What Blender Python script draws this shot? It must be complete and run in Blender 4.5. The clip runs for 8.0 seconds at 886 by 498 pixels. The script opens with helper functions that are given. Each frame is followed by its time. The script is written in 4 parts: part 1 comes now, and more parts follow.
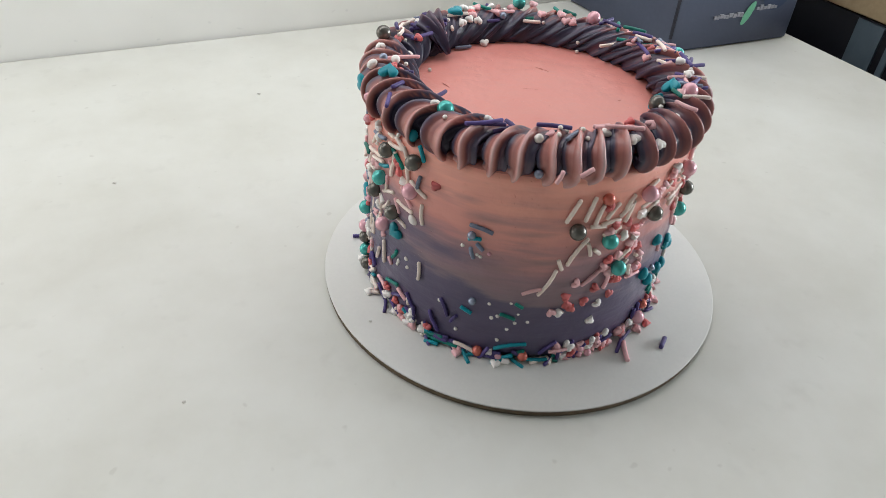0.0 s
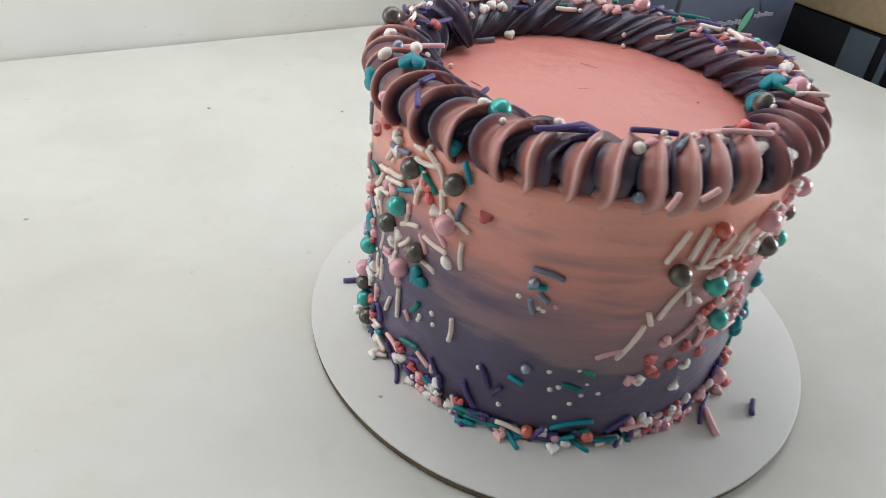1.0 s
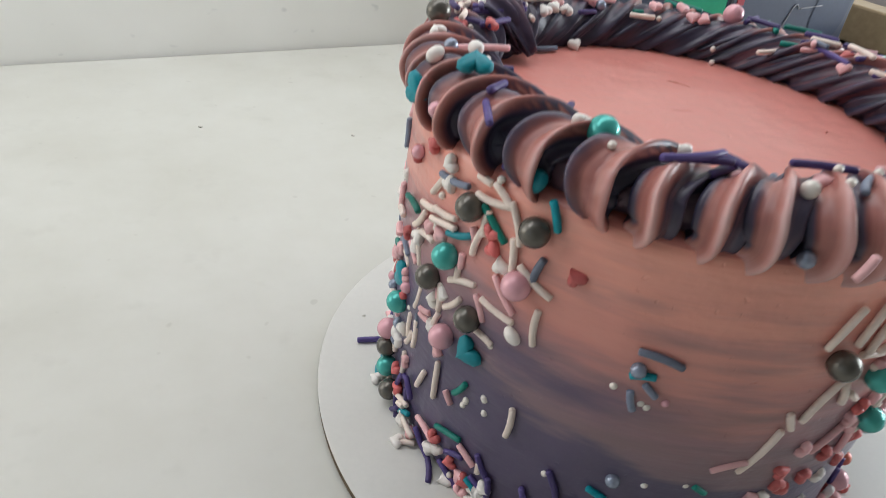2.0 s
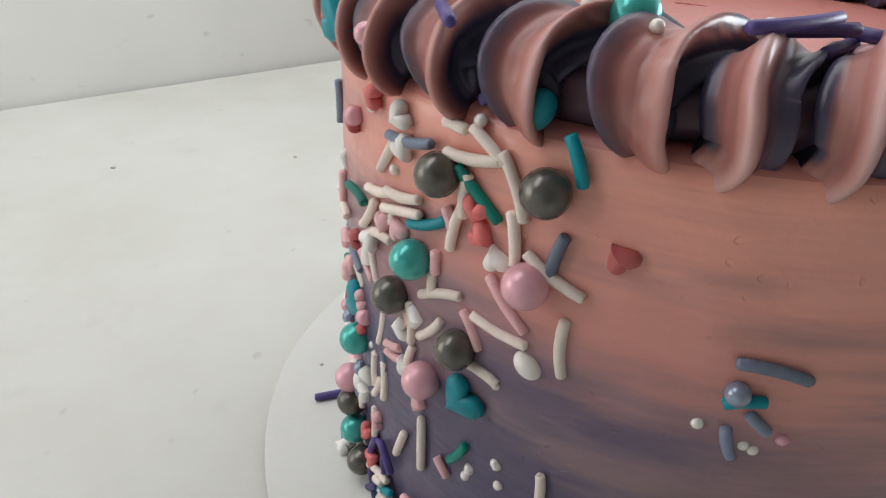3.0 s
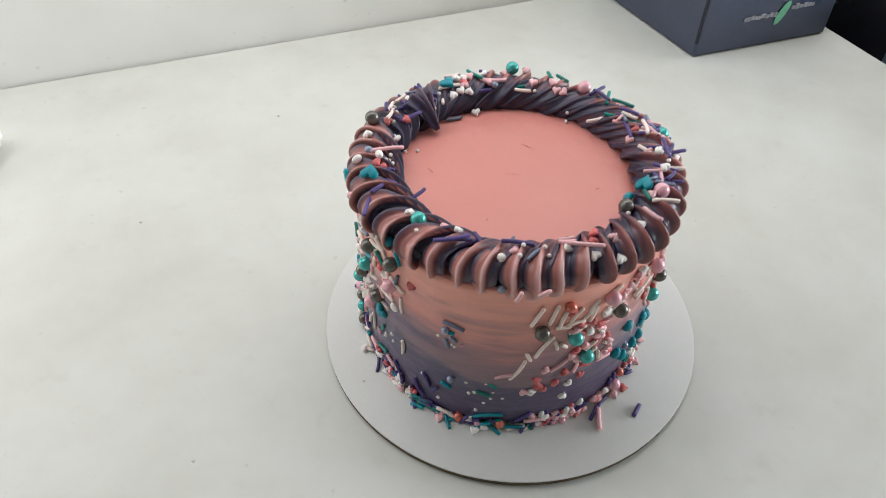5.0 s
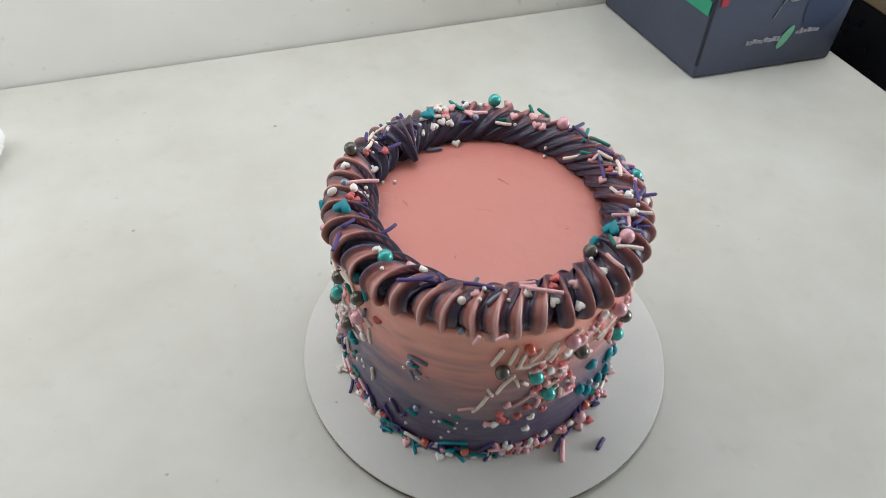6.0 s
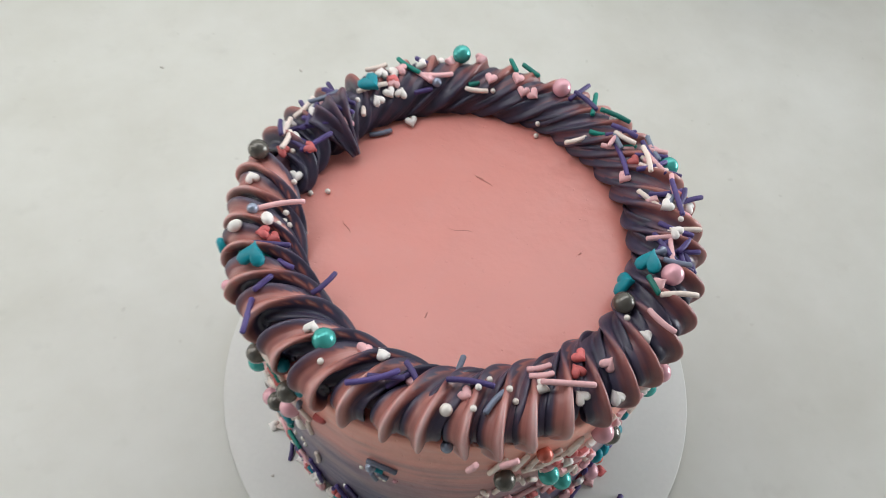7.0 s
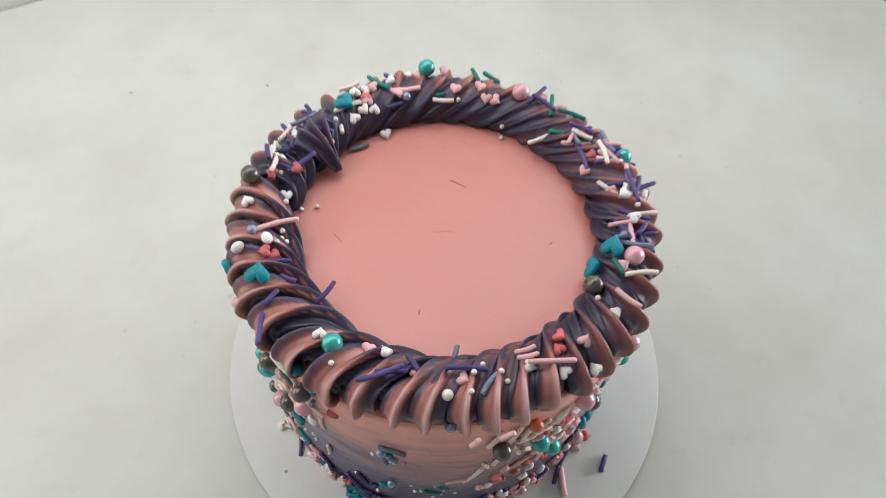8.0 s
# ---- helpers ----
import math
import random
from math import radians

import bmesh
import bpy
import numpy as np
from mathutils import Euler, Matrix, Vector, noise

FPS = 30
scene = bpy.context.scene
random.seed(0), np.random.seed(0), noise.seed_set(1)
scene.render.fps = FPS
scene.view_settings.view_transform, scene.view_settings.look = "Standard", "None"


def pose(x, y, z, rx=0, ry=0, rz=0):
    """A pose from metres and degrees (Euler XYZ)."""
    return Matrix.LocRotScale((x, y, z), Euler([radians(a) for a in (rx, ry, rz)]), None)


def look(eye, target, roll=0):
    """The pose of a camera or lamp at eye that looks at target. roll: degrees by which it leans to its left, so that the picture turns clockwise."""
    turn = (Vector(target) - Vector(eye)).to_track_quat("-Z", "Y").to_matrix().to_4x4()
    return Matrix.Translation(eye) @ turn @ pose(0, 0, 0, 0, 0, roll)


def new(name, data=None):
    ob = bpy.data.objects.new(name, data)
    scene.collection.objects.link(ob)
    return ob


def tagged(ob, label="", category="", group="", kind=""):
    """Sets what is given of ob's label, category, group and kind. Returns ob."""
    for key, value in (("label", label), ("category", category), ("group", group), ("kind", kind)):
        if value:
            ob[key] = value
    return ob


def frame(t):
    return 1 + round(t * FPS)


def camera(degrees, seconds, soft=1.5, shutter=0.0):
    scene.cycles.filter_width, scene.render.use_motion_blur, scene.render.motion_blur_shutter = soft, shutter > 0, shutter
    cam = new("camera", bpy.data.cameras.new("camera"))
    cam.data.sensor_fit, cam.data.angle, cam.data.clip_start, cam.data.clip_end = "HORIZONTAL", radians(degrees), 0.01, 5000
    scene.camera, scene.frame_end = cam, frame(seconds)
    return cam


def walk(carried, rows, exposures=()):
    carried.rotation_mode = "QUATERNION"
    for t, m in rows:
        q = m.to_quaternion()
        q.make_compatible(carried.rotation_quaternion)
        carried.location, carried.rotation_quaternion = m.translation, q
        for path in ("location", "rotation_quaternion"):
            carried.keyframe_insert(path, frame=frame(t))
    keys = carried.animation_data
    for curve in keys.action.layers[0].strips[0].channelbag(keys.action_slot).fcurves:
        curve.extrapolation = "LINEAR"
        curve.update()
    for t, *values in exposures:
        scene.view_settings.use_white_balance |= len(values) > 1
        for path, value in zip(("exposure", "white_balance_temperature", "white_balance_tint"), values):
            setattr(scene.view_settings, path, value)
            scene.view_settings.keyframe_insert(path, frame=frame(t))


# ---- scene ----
# ------------------------------------------------------------------ camera
PATH = [
    (0, -0.00016, -0.29542, 0.23748, 51.821, -2.994, 10.111),
    (0.3, -0.00722, -0.27676, 0.23123, 52.160, -3.149, 8.987),
    (0.5, -0.01241, -0.26449, 0.22588, 53.381, -3.152, 6.536),
    (0.7, -0.02234, -0.25407, 0.21569, 53.590, -3.877, 5.260),
    (1, -0.04220, -0.23480, 0.19471, 54.187, -4.842, 5.122),
    (1.2, -0.05041, -0.22078, 0.18741, 54.456, -5.512, 4.587),
    (1.5, -0.05680, -0.20379, 0.18604, 55.929, -5.952, 5.502),
    (1.8, -0.05526, -0.19394, 0.18174, 56.556, -5.329, 6.704),
    (2, -0.06177, -0.18606, 0.16678, 56.737, -6.607, 5.313),
    (2.2, -0.06244, -0.17740, 0.15306, 57.060, -5.549, 5.288),
    (3.3, -0.05623, -0.13809, 0.13089, 60.533, -0.718, -1.358),
    (3.5, -0.04875, -0.14407, 0.13809, 59.422, -1.596, -0.181),
    (3.6, -0.04281, -0.14956, 0.14918, 57.780, -1.000, 0.924),
    (3.8, -0.03493, -0.16476, 0.17490, 55.879, -2.298, 3.633),
    (4, -0.02604, -0.18094, 0.20491, 55.319, -1.971, 6.039),
    (4.2, -0.01403, -0.20147, 0.22900, 53.731, -2.666, 7.877),
    (4.3, -0.00734, -0.21286, 0.23523, 52.273, -3.077, 8.239),
    (4.5, 0.00170, -0.22741, 0.25115, 47.919, -2.760, 10.180),
    (4.7, 0.00917, -0.24734, 0.27488, 45.781, -1.776, 12.578),
    (5.8, 0.05351, -0.26380, 0.33684, 45.208, 0.199, 15.333),
    (6, 0.04110, -0.24215, 0.32590, 44.410, -1.157, 16.576),
    (6.3, 0.03070, -0.21636, 0.31435, 42.009, -2.616, 16.222),
    (6.5, 0.02808, -0.19159, 0.30631, 40.554, -2.533, 16.508),
    (6.8, 0.01337, -0.16360, 0.30507, 37.805, -1.878, 13.848),
    (7, 0.00489, -0.13784, 0.28819, 34.894, -2.891, 10.796),
    (7.2, -0.00370, -0.12390, 0.27880, 33.536, -3.573, 8.976),
    (7.5, -0.01259, -0.11165, 0.26943, 32.401, -4.326, 5.321),
    (7.8, -0.01070, -0.12941, 0.28653, 32.503, -3.756, 4.249),
    (8, -0.00117, -0.14730, 0.31012, 33.894, -2.290, 4.931),
]
cam = camera(64.72, 8.0, 0.8, 0.3)
DAYLIGHT = (6300, 10)
EXPOSURES = [(t, stops) + DAYLIGHT for t, stops in ((0.0, -0.01), (0.5, 0.00), (1.0, -0.02), (2.0, -0.16), (3.5, -0.13), (4.5, 0.02), (6.0, -0.18), (7.0, -0.16), (7.5, -0.16), (8.0, -0.08))]
walk(cam, [(t, pose(x, y, z, rx, ry, rz)) for t, x, y, z, rx, ry, rz in PATH], EXPOSURES)

# ------------------------------------------------------------------ plan
TURN = 34.7                      # direction of the wall behind the table, degrees
WALL_AT = Vector((0.0, 0.4418, 0.0))
U = Vector((math.cos(radians(TURN)), math.sin(radians(TURN)), 0))
V = Vector((math.sin(radians(TURN)), -math.cos(radians(TURN)), 0))
TABLE_END = 0.174                # right end of the table along the wall
CAKE = Vector((-0.0048, 0.0010, 0.0042))
CAKE_R, CAKE_TOP = 0.0736, 0.0970   # radius, and height above the board
RING_R, RING_Z = 0.0655, 0.1025     # middle of the piped ring above the board


def room(u, v, z=0.0):
    """A place from metres along the wall, metres out from it, and height over the table."""
    return WALL_AT + U * u + V * v + Vector((0, 0, z))


# ------------------------------------------------------------------ light
world = bpy.data.worlds.new("world")
scene.world = world
world.use_nodes = True
wn = world.node_tree.nodes
sky = wn.new("ShaderNodeTexSky")
sky.sky_type, sky.sun_disc = "NISHITA", False
sky.sun_elevation, sky.sun_rotation = radians(38), radians(-70)
wn["Background"].inputs[1].default_value = 0.12
world.node_tree.links.new(sky.outputs[0], wn["Background"].inputs[0])


def area_light(name, at, towards, w, h, watts, colour):
    data = bpy.data.lights.new(name, "AREA")
    data.shape, data.size, data.size_y, data.energy, data.color = "RECTANGLE", w, h, watts, colour
    ob = new(name, data)
    ob.matrix_world = look(at, towards)
    return ob


WEST, EAST = -1.75, 1.70          # side walls, metres along the wall behind the table
FILL_GAP_TOP = (-0.95, 0.40, 0.02, 0.32)  # unseen opening added for the overhead fill light: u0, u1, v0, v1
FILL_GAP_N = (-1.62, -0.64, 0.04, 0.44)  # unseen opening added for fill light behind the table: u0, u1, z0, z1
FILL_GAP_W = (0.25, 1.35, 0.03, 0.56)  # unseen low opening added for fill light in the west wall: v0, v1, z0, z1
WIN_E = (0.35, 1.60, 0.03, 0.62)  # wide window in the east wall


# Ceiling height, set low at the wall so the overhead fill falls off.
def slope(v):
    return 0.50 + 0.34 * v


# Overhead fill, added to brighten the wall and the table's far half.
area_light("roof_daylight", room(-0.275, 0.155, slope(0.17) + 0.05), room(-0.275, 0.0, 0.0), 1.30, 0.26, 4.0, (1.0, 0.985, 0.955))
area_light("window_daylight", room(EAST + 0.02, 0.975, 0.325), room(0, 0.80, 0.20), 1.20, 0.56, 39.0, (0.92, 0.97, 1.0))
# Fill added out of view on the left, for the table's far corner.
area_light("window_daylight_2", room(-1.13, -0.03, 0.24), room(-1.05, 1.0, 0.16), 0.95, 0.38, 3.2, (1.0, 0.96, 0.89))
# Weak low fill, added to lift the cake's flank from the west.
area_light("window_daylight_3", room(WEST - 0.02, 0.80, 0.295), room(0, 0.80, 0.18), 1.05, 0.50, 0.3, (1.0, 0.97, 0.92))

# ------------------------------------------------------------------ materials
MATS = {}


def shader(name, rough=0.5, spec=0.4, metal=0.0):
    m = bpy.data.materials.new(name)
    m.use_nodes = True
    b = m.node_tree.nodes["Principled BSDF"]
    b.inputs["Roughness"].default_value = rough
    b.inputs["Specular IOR Level"].default_value = spec
    b.inputs["Metallic"].default_value = metal
    MATS[name] = m
    return m, m.node_tree.nodes, m.node_tree.links, b


def coords(nodes, links, scale=(1, 1, 1)):
    tc, mp = nodes.new("ShaderNodeTexCoord"), nodes.new("ShaderNodeMapping")
    mp.inputs["Scale"].default_value = scale
    links.new(tc.outputs["Object"], mp.inputs["Vector"])
    return mp.outputs["Vector"]


def noise_node(nodes, links, vec, scale, detail=3.0, rough=0.55):
    n = nodes.new("ShaderNodeTexNoise")
    n.inputs["Scale"].default_value, n.inputs["Detail"].default_value, n.inputs["Roughness"].default_value = scale, detail, rough
    links.new(vec, n.inputs["Vector"])
    return n.outputs["Fac"]


def ramp(nodes, links, fac, stops):
    r = nodes.new("ShaderNodeValToRGB")
    while len(r.color_ramp.elements) < len(stops):
        r.color_ramp.elements.new(0.5)
    for e, (at, c) in zip(r.color_ramp.elements, stops):
        e.position, e.color = at, (*c, 1)
    links.new(fac, r.inputs["Fac"])
    return r.outputs["Color"]


def bump(nodes, links, b, fac, strength, distance):
    n = nodes.new("ShaderNodeBump")
    n.inputs["Strength"].default_value, n.inputs["Distance"].default_value = strength, distance
    links.new(fac, n.inputs["Height"])
    links.new(n.outputs["Normal"], b.inputs["Normal"])


def math_node(nodes, links, op, a, b):
    n = nodes.new("ShaderNodeMath")
    n.operation = op
    for i, v in enumerate((a, b)):
        if isinstance(v, (int, float)):
            n.inputs[i].default_value = v
        else:
            links.new(v, n.inputs[i])
    return n.outputs[0]


def mixed(nodes, links, fac, a, b, mode="MIX"):
    n = nodes.new("ShaderNodeMix")
    n.data_type, n.blend_type = "RGBA", mode
    if isinstance(fac, (int, float)):
        n.inputs[0].default_value = fac
    else:
        links.new(fac, n.inputs[0])
    for i, v in ((6, a), (7, b)):
        if isinstance(v, tuple):
            n.inputs[i].default_value = (*v, 1)
        else:
            links.new(v, n.inputs[i])
    return n.outputs[2]


def grainy(name, colour, rough=0.5, spec=0.4, metal=0.0, scale=600.0, spread=0.18, relief=0.25, depth=0.0002, vary=0.0):
    """A surface of one colour with fine grain, broad unevenness, and a shade that differs from piece to piece."""
    m, n, l, b = shader(name, rough, spec, metal)
    vec = coords(n, l)
    fine, broad = noise_node(n, l, vec, scale), noise_node(n, l, vec, scale / 9)
    f = math_node(n, l, "ADD", math_node(n, l, "MULTIPLY", fine, 0.5), math_node(n, l, "MULTIPLY", broad, 0.5))
    if vary:
        info = n.new("ShaderNodeObjectInfo")
        f = math_node(n, l, "ADD", f, math_node(n, l, "MULTIPLY", math_node(n, l, "SUBTRACT", info.outputs["Random"], 0.5), vary))
    lo, hi = tuple(c * (1 - spread) for c in colour), tuple(min(1, c * (1 + spread)) for c in colour)
    l.new(ramp(n, l, f, [(0.25, lo), (0.75, hi)]), b.inputs["Base Color"])
    bump(n, l, b, fine, relief, depth)
    return m


# smears of violet drawn round the flank: degrees round, height over the board, half length, half height, strength
SMEARS = [(-112, 0.0530, 0.024, 0.0065, 1.0), (-128, 0.0570, 0.022, 0.0080, 0.9), (-104, 0.0440, 0.030, 0.0036, 0.62), (-92, 0.0510, 0.018, 0.0034, 0.55), (-80, 0.0560, 0.016, 0.0030, 0.6),
          (-74, 0.0400, 0.018, 0.0040, 0.5), (-97, 0.0745, 0.012, 0.0022, 0.6), (-84, 0.0700, 0.014, 0.0020, 0.6), (-103, 0.0820, 0.008, 0.0022, 0.45), (-62, 0.0600, 0.014, 0.0030, 0.5)]


def make_frosting():
    m, n, l, b = shader("frosting", 0.34, 0.60)
    vec = coords(n, l)
    sep = n.new("ShaderNodeSeparateXYZ")
    l.new(vec, sep.inputs[0])
    smear = noise_node(n, l, coords(n, l, (16, 16, 95)), 1.0, 4.0, 0.6)
    cloud = noise_node(n, l, coords(n, l, (22, 22, 30)), 1.0, 2.0, 0.5)
    h = math_node(n, l, "MULTIPLY", sep.outputs["Z"], 10.0)
    # the purple reaches higher towards the sides than at the front
    h = math_node(n, l, "ADD", h, math_node(n, l, "MULTIPLY", sep.outputs["X"], 0.7))
    h = math_node(n, l, "SUBTRACT", h, math_node(n, l, "MULTIPLY", math_node(n, l, "MULTIPLY", sep.outputs["X"], sep.outputs["X"]), 24.0))
    h = math_node(n, l, "ADD", h, 0.03)
    h = math_node(n, l, "ADD", h, math_node(n, l, "MULTIPLY", math_node(n, l, "SUBTRACT", smear, 0.5), 0.30))
    h = math_node(n, l, "ADD", h, math_node(n, l, "MULTIPLY", math_node(n, l, "SUBTRACT", cloud, 0.5), 0.24))
    fleck = noise_node(n, l, coords(n, l, (20, 20, 170)), 1.0, 3.0, 0.6)
    side = ramp(n, l, h, [(0.28, (0.088, 0.068, 0.128)), (0.385, (0.100, 0.077, 0.138)), (0.43, (0.235, 0.155, 0.180)),
                          (0.56, (0.335, 0.180, 0.202)), (0.68, (0.64, 0.270, 0.232)), (0.93, (0.90, 0.400, 0.305))])
    mauve = ramp(n, l, fleck, [(0.48, (0, 0, 0)), (0.66, (1, 1, 1))])
    low = ramp(n, l, h, [(0.40, (0.0, 0.0, 0.0)), (0.50, (0.85, 0.85, 0.85)), (1.0, (0.0, 0.0, 0.0))])
    side = mixed(n, l, math_node(n, l, "MULTIPLY", math_node(n, l, "MULTIPLY", mauve, low), 0.85), side, (0.235, 0.155, 0.180))
    edge = math_node(n, l, "MULTIPLY", math_node(n, l, "SUBTRACT", noise_node(n, l, coords(n, l, (60, 60, 300)), 1.0, 3.0, 0.6), 0.5), 1.3)
    for deg, z, long, high, strength in SMEARS:
        a = radians(deg)
        mp = n.new("ShaderNodeMapping")
        mp.vector_type = "TEXTURE"
        mp.inputs["Location"].default_value = (CAKE_R * math.cos(a), CAKE_R * math.sin(a), z)
        mp.inputs["Scale"].default_value = (long, long, high)
        l.new(vec, mp.inputs[0])
        far = n.new("ShaderNodeVectorMath")
        far.operation = "LENGTH"
        l.new(mp.outputs[0], far.inputs[0])
        spot = ramp(n, l, math_node(n, l, "ADD", far.outputs["Value"], edge), [(0.1, (1, 1, 1)), (1.0, (0, 0, 0))])
        side = mixed(n, l, math_node(n, l, "MULTIPLY", spot, strength * 0.8), side, (0.098, 0.074, 0.140) if strength > 0.65 else (0.255, 0.160, 0.165))
    pale = mixed(n, l, cloud, (0.665, 0.236, 0.196), (0.725, 0.282, 0.238))
    is_top = math_node(n, l, "GREATER_THAN", sep.outputs["Z"], CAKE_TOP - 0.0012)
    l.new(mixed(n, l, is_top, side, pale), b.inputs["Base Color"])
    b.inputs["Subsurface Weight"].default_value, b.inputs["Subsurface Scale"].default_value = 0.15, 0.002
    b.inputs["Subsurface Radius"].default_value = (1.0, 0.5, 0.4)
    strokes = noise_node(n, l, coords(n, l, (30, 30, 260)), 1.0, 3.0)
    fine = noise_node(n, l, vec, 900.0, 2.0)
    swell = noise_node(n, l, vec, 70.0, 3.0)
    trowel = noise_node(n, l, coords(n, l, (38, 70, 45)), 1.0, 1.0)
    relief = math_node(n, l, "ADD", math_node(n, l, "MULTIPLY", strokes, 0.8), math_node(n, l, "MULTIPLY", swell, 1.8))
    relief = math_node(n, l, "ADD", relief, math_node(n, l, "ADD", math_node(n, l, "MULTIPLY", trowel, 1.2), math_node(n, l, "MULTIPLY", fine, 0.12)))
    pits = ramp(n, l, noise_node(n, l, vec, 620.0, 0.0), [(0.80, (0, 0, 0)), (0.86, (1, 1, 1))])
    relief = math_node(n, l, "SUBTRACT", relief, math_node(n, l, "MULTIPLY", pits, 0.25))
    bump(n, l, b, relief, 0.40, 0.0012)


def make_piping():
    m, n, l, b = shader("piping", 0.36, 0.45)
    vec = coords(n, l)
    at, run = n.new("ShaderNodeAttribute"), n.new("ShaderNodeAttribute")
    at.attribute_name, run.attribute_name = "tint", "grain"
    streak = noise_node(n, l, run.outputs["Vector"], 1.7, 2.0)
    blot = noise_node(n, l, vec, 160.0, 2.0)
    f = math_node(n, l, "ADD", at.outputs["Fac"], math_node(n, l, "MULTIPLY", math_node(n, l, "SUBTRACT", streak, 0.5), 0.24))
    f = math_node(n, l, "ADD", f, math_node(n, l, "MULTIPLY", math_node(n, l, "SUBTRACT", blot, 0.5), 0.22))
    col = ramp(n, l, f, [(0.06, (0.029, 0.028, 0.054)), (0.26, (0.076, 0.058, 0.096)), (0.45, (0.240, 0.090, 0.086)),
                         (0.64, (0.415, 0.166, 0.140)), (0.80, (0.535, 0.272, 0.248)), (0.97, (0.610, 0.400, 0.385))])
    l.new(col, b.inputs["Base Color"])
    b.inputs["Subsurface Weight"].default_value, b.inputs["Subsurface Scale"].default_value = 0.25, 0.002
    b.inputs["Subsurface Radius"].default_value = (1.0, 0.5, 0.4)
    relief = math_node(n, l, "ADD", math_node(n, l, "MULTIPLY", streak, 1.2), math_node(n, l, "MULTIPLY", noise_node(n, l, vec, 1400.0, 2.0), 0.25))
    bump(n, l, b, relief, 0.16, 0.0006)


def make_table():
    m, n, l, b = shader("laminate", 0.45, 0.25)
    vec = coords(n, l)
    broad = noise_node(n, l, vec, 7.0, 2.0, 0.5)
    stain = noise_node(n, l, vec, 26.0, 4.0, 0.6)
    f = math_node(n, l, "ADD", math_node(n, l, "MULTIPLY", broad, 0.55), math_node(n, l, "MULTIPLY", stain, 0.45))
    base = ramp(n, l, f, [(0.30, (0.572, 0.562, 0.500)), (0.48, (0.622, 0.615, 0.558)), (0.68, (0.672, 0.668, 0.618))])
    smudge = ramp(n, l, noise_node(n, l, vec, 48.0, 3.0, 0.6), [(0.60, (0, 0, 0)), (0.76, (1, 1, 1))])
    spots = ramp(n, l, noise_node(n, l, vec, 150.0, 1.0, 0.5), [(0.74, (0, 0, 0)), (0.80, (1, 1, 1))])
    base = mixed(n, l, math_node(n, l, "MULTIPLY", smudge, 0.22), base, (0.46, 0.45, 0.40))
    base = mixed(n, l, math_node(n, l, "MULTIPLY", spots, 0.25), base, (0.36, 0.34, 0.29))
    l.new(base, b.inputs["Base Color"])
    l.new(ramp(n, l, stain, [(0.0, (0.38, 0.38, 0.38)), (1.0, (0.50, 0.50, 0.50))]), b.inputs["Roughness"])


def make_wood():
    m, n, l, b = shader("oak", 0.45, 0.4)
    grain = noise_node(n, l, coords(n, l, (4, 60, 60)), 3.0, 5.0)
    l.new(ramp(n, l, grain, [(0.2, (0.34, 0.25, 0.14)), (0.8, (0.45, 0.34, 0.20))]), b.inputs["Base Color"])
    bump(n, l, b, grain, 0.2, 0.0005)


def make_wall():
    """Cream paint with a few faint grey dings and rubs."""
    m, n, l, b = shader("wall_paint", 0.55, 0.35)
    vec = coords(n, l)
    base = ramp(n, l, noise_node(n, l, vec, 14.0, 2.0), [(0.0, (0.79, 0.775, 0.72)), (1.0, (0.90, 0.885, 0.84))])
    ding = ramp(n, l, noise_node(n, l, coords(n, l, (70, 70, 130)), 1.0, 1.0), [(0.70, (0, 0, 0)), (0.82, (1, 1, 1))])
    base = mixed(n, l, math_node(n, l, "MULTIPLY", ding, 0.55), base, (0.45, 0.45, 0.44))
    l.new(base, b.inputs["Base Color"])
    bump(n, l, b, noise_node(n, l, vec, 60.0, 2.0), 0.10, 0.001)


make_frosting(), make_piping(), make_table(), make_wood()
grainy("board_face", (0.65, 0.638, 0.600), 0.38, 0.4, scale=500, spread=0.04, relief=0.06)
grainy("board_edge", (0.13, 0.095, 0.06), 0.8, 0.2, scale=1500, spread=0.4, relief=0.6, depth=0.0005)
make_wall()
grainy("room_paint", (0.42, 0.415, 0.40), 0.7, 0.3, scale=40, spread=0.05)
grainy("floor_tile", (0.34, 0.30, 0.26), 0.5, 0.4, scale=30, spread=0.2)
grainy("navy_card", (0.066, 0.078, 0.120), 0.42, 0.4, scale=300, spread=0.12, relief=0.1)
grainy("navy_print", (0.040, 0.056, 0.105), 0.42, 0.4, scale=300, spread=0.12, relief=0.1)
grainy("card_crease", (0.02, 0.02, 0.03), 0.6, 0.3, scale=300)
grainy("green_print", (0.03, 0.33, 0.19), 0.45, 0.4, scale=300, spread=0.1)
grainy("leaf_print", (0.16, 0.46, 0.28), 0.45, 0.4, scale=500, spread=0.2)
grainy("white_print", (0.30, 0.30, 0.33), 0.5, 0.4, scale=500, spread=0.2)
grainy("raw_card", (0.42, 0.33, 0.22), 0.7, 0.2, scale=500, spread=0.3)
grainy("red_print", (0.40, 0.03, 0.05), 0.5, 0.4, scale=500, spread=0.2)
grainy("black_gloss", (0.017, 0.017, 0.022), 0.26, 0.5, scale=60, spread=0.2, relief=0.03)
grainy("brown_top", (0.045, 0.022, 0.016), 0.5, 0.4, scale=60, spread=0.3)
grainy("steel_blue", (0.16, 0.21, 0.25), 0.3, 0.5, 0.4, scale=80, spread=0.2)
grainy("crease_mark", (0.56, 0.215, 0.178), 0.6, 0.2, scale=900, spread=0.3)
grainy("crumb", (0.56, 0.53, 0.48), 0.8, 0.2, scale=900, spread=0.3)
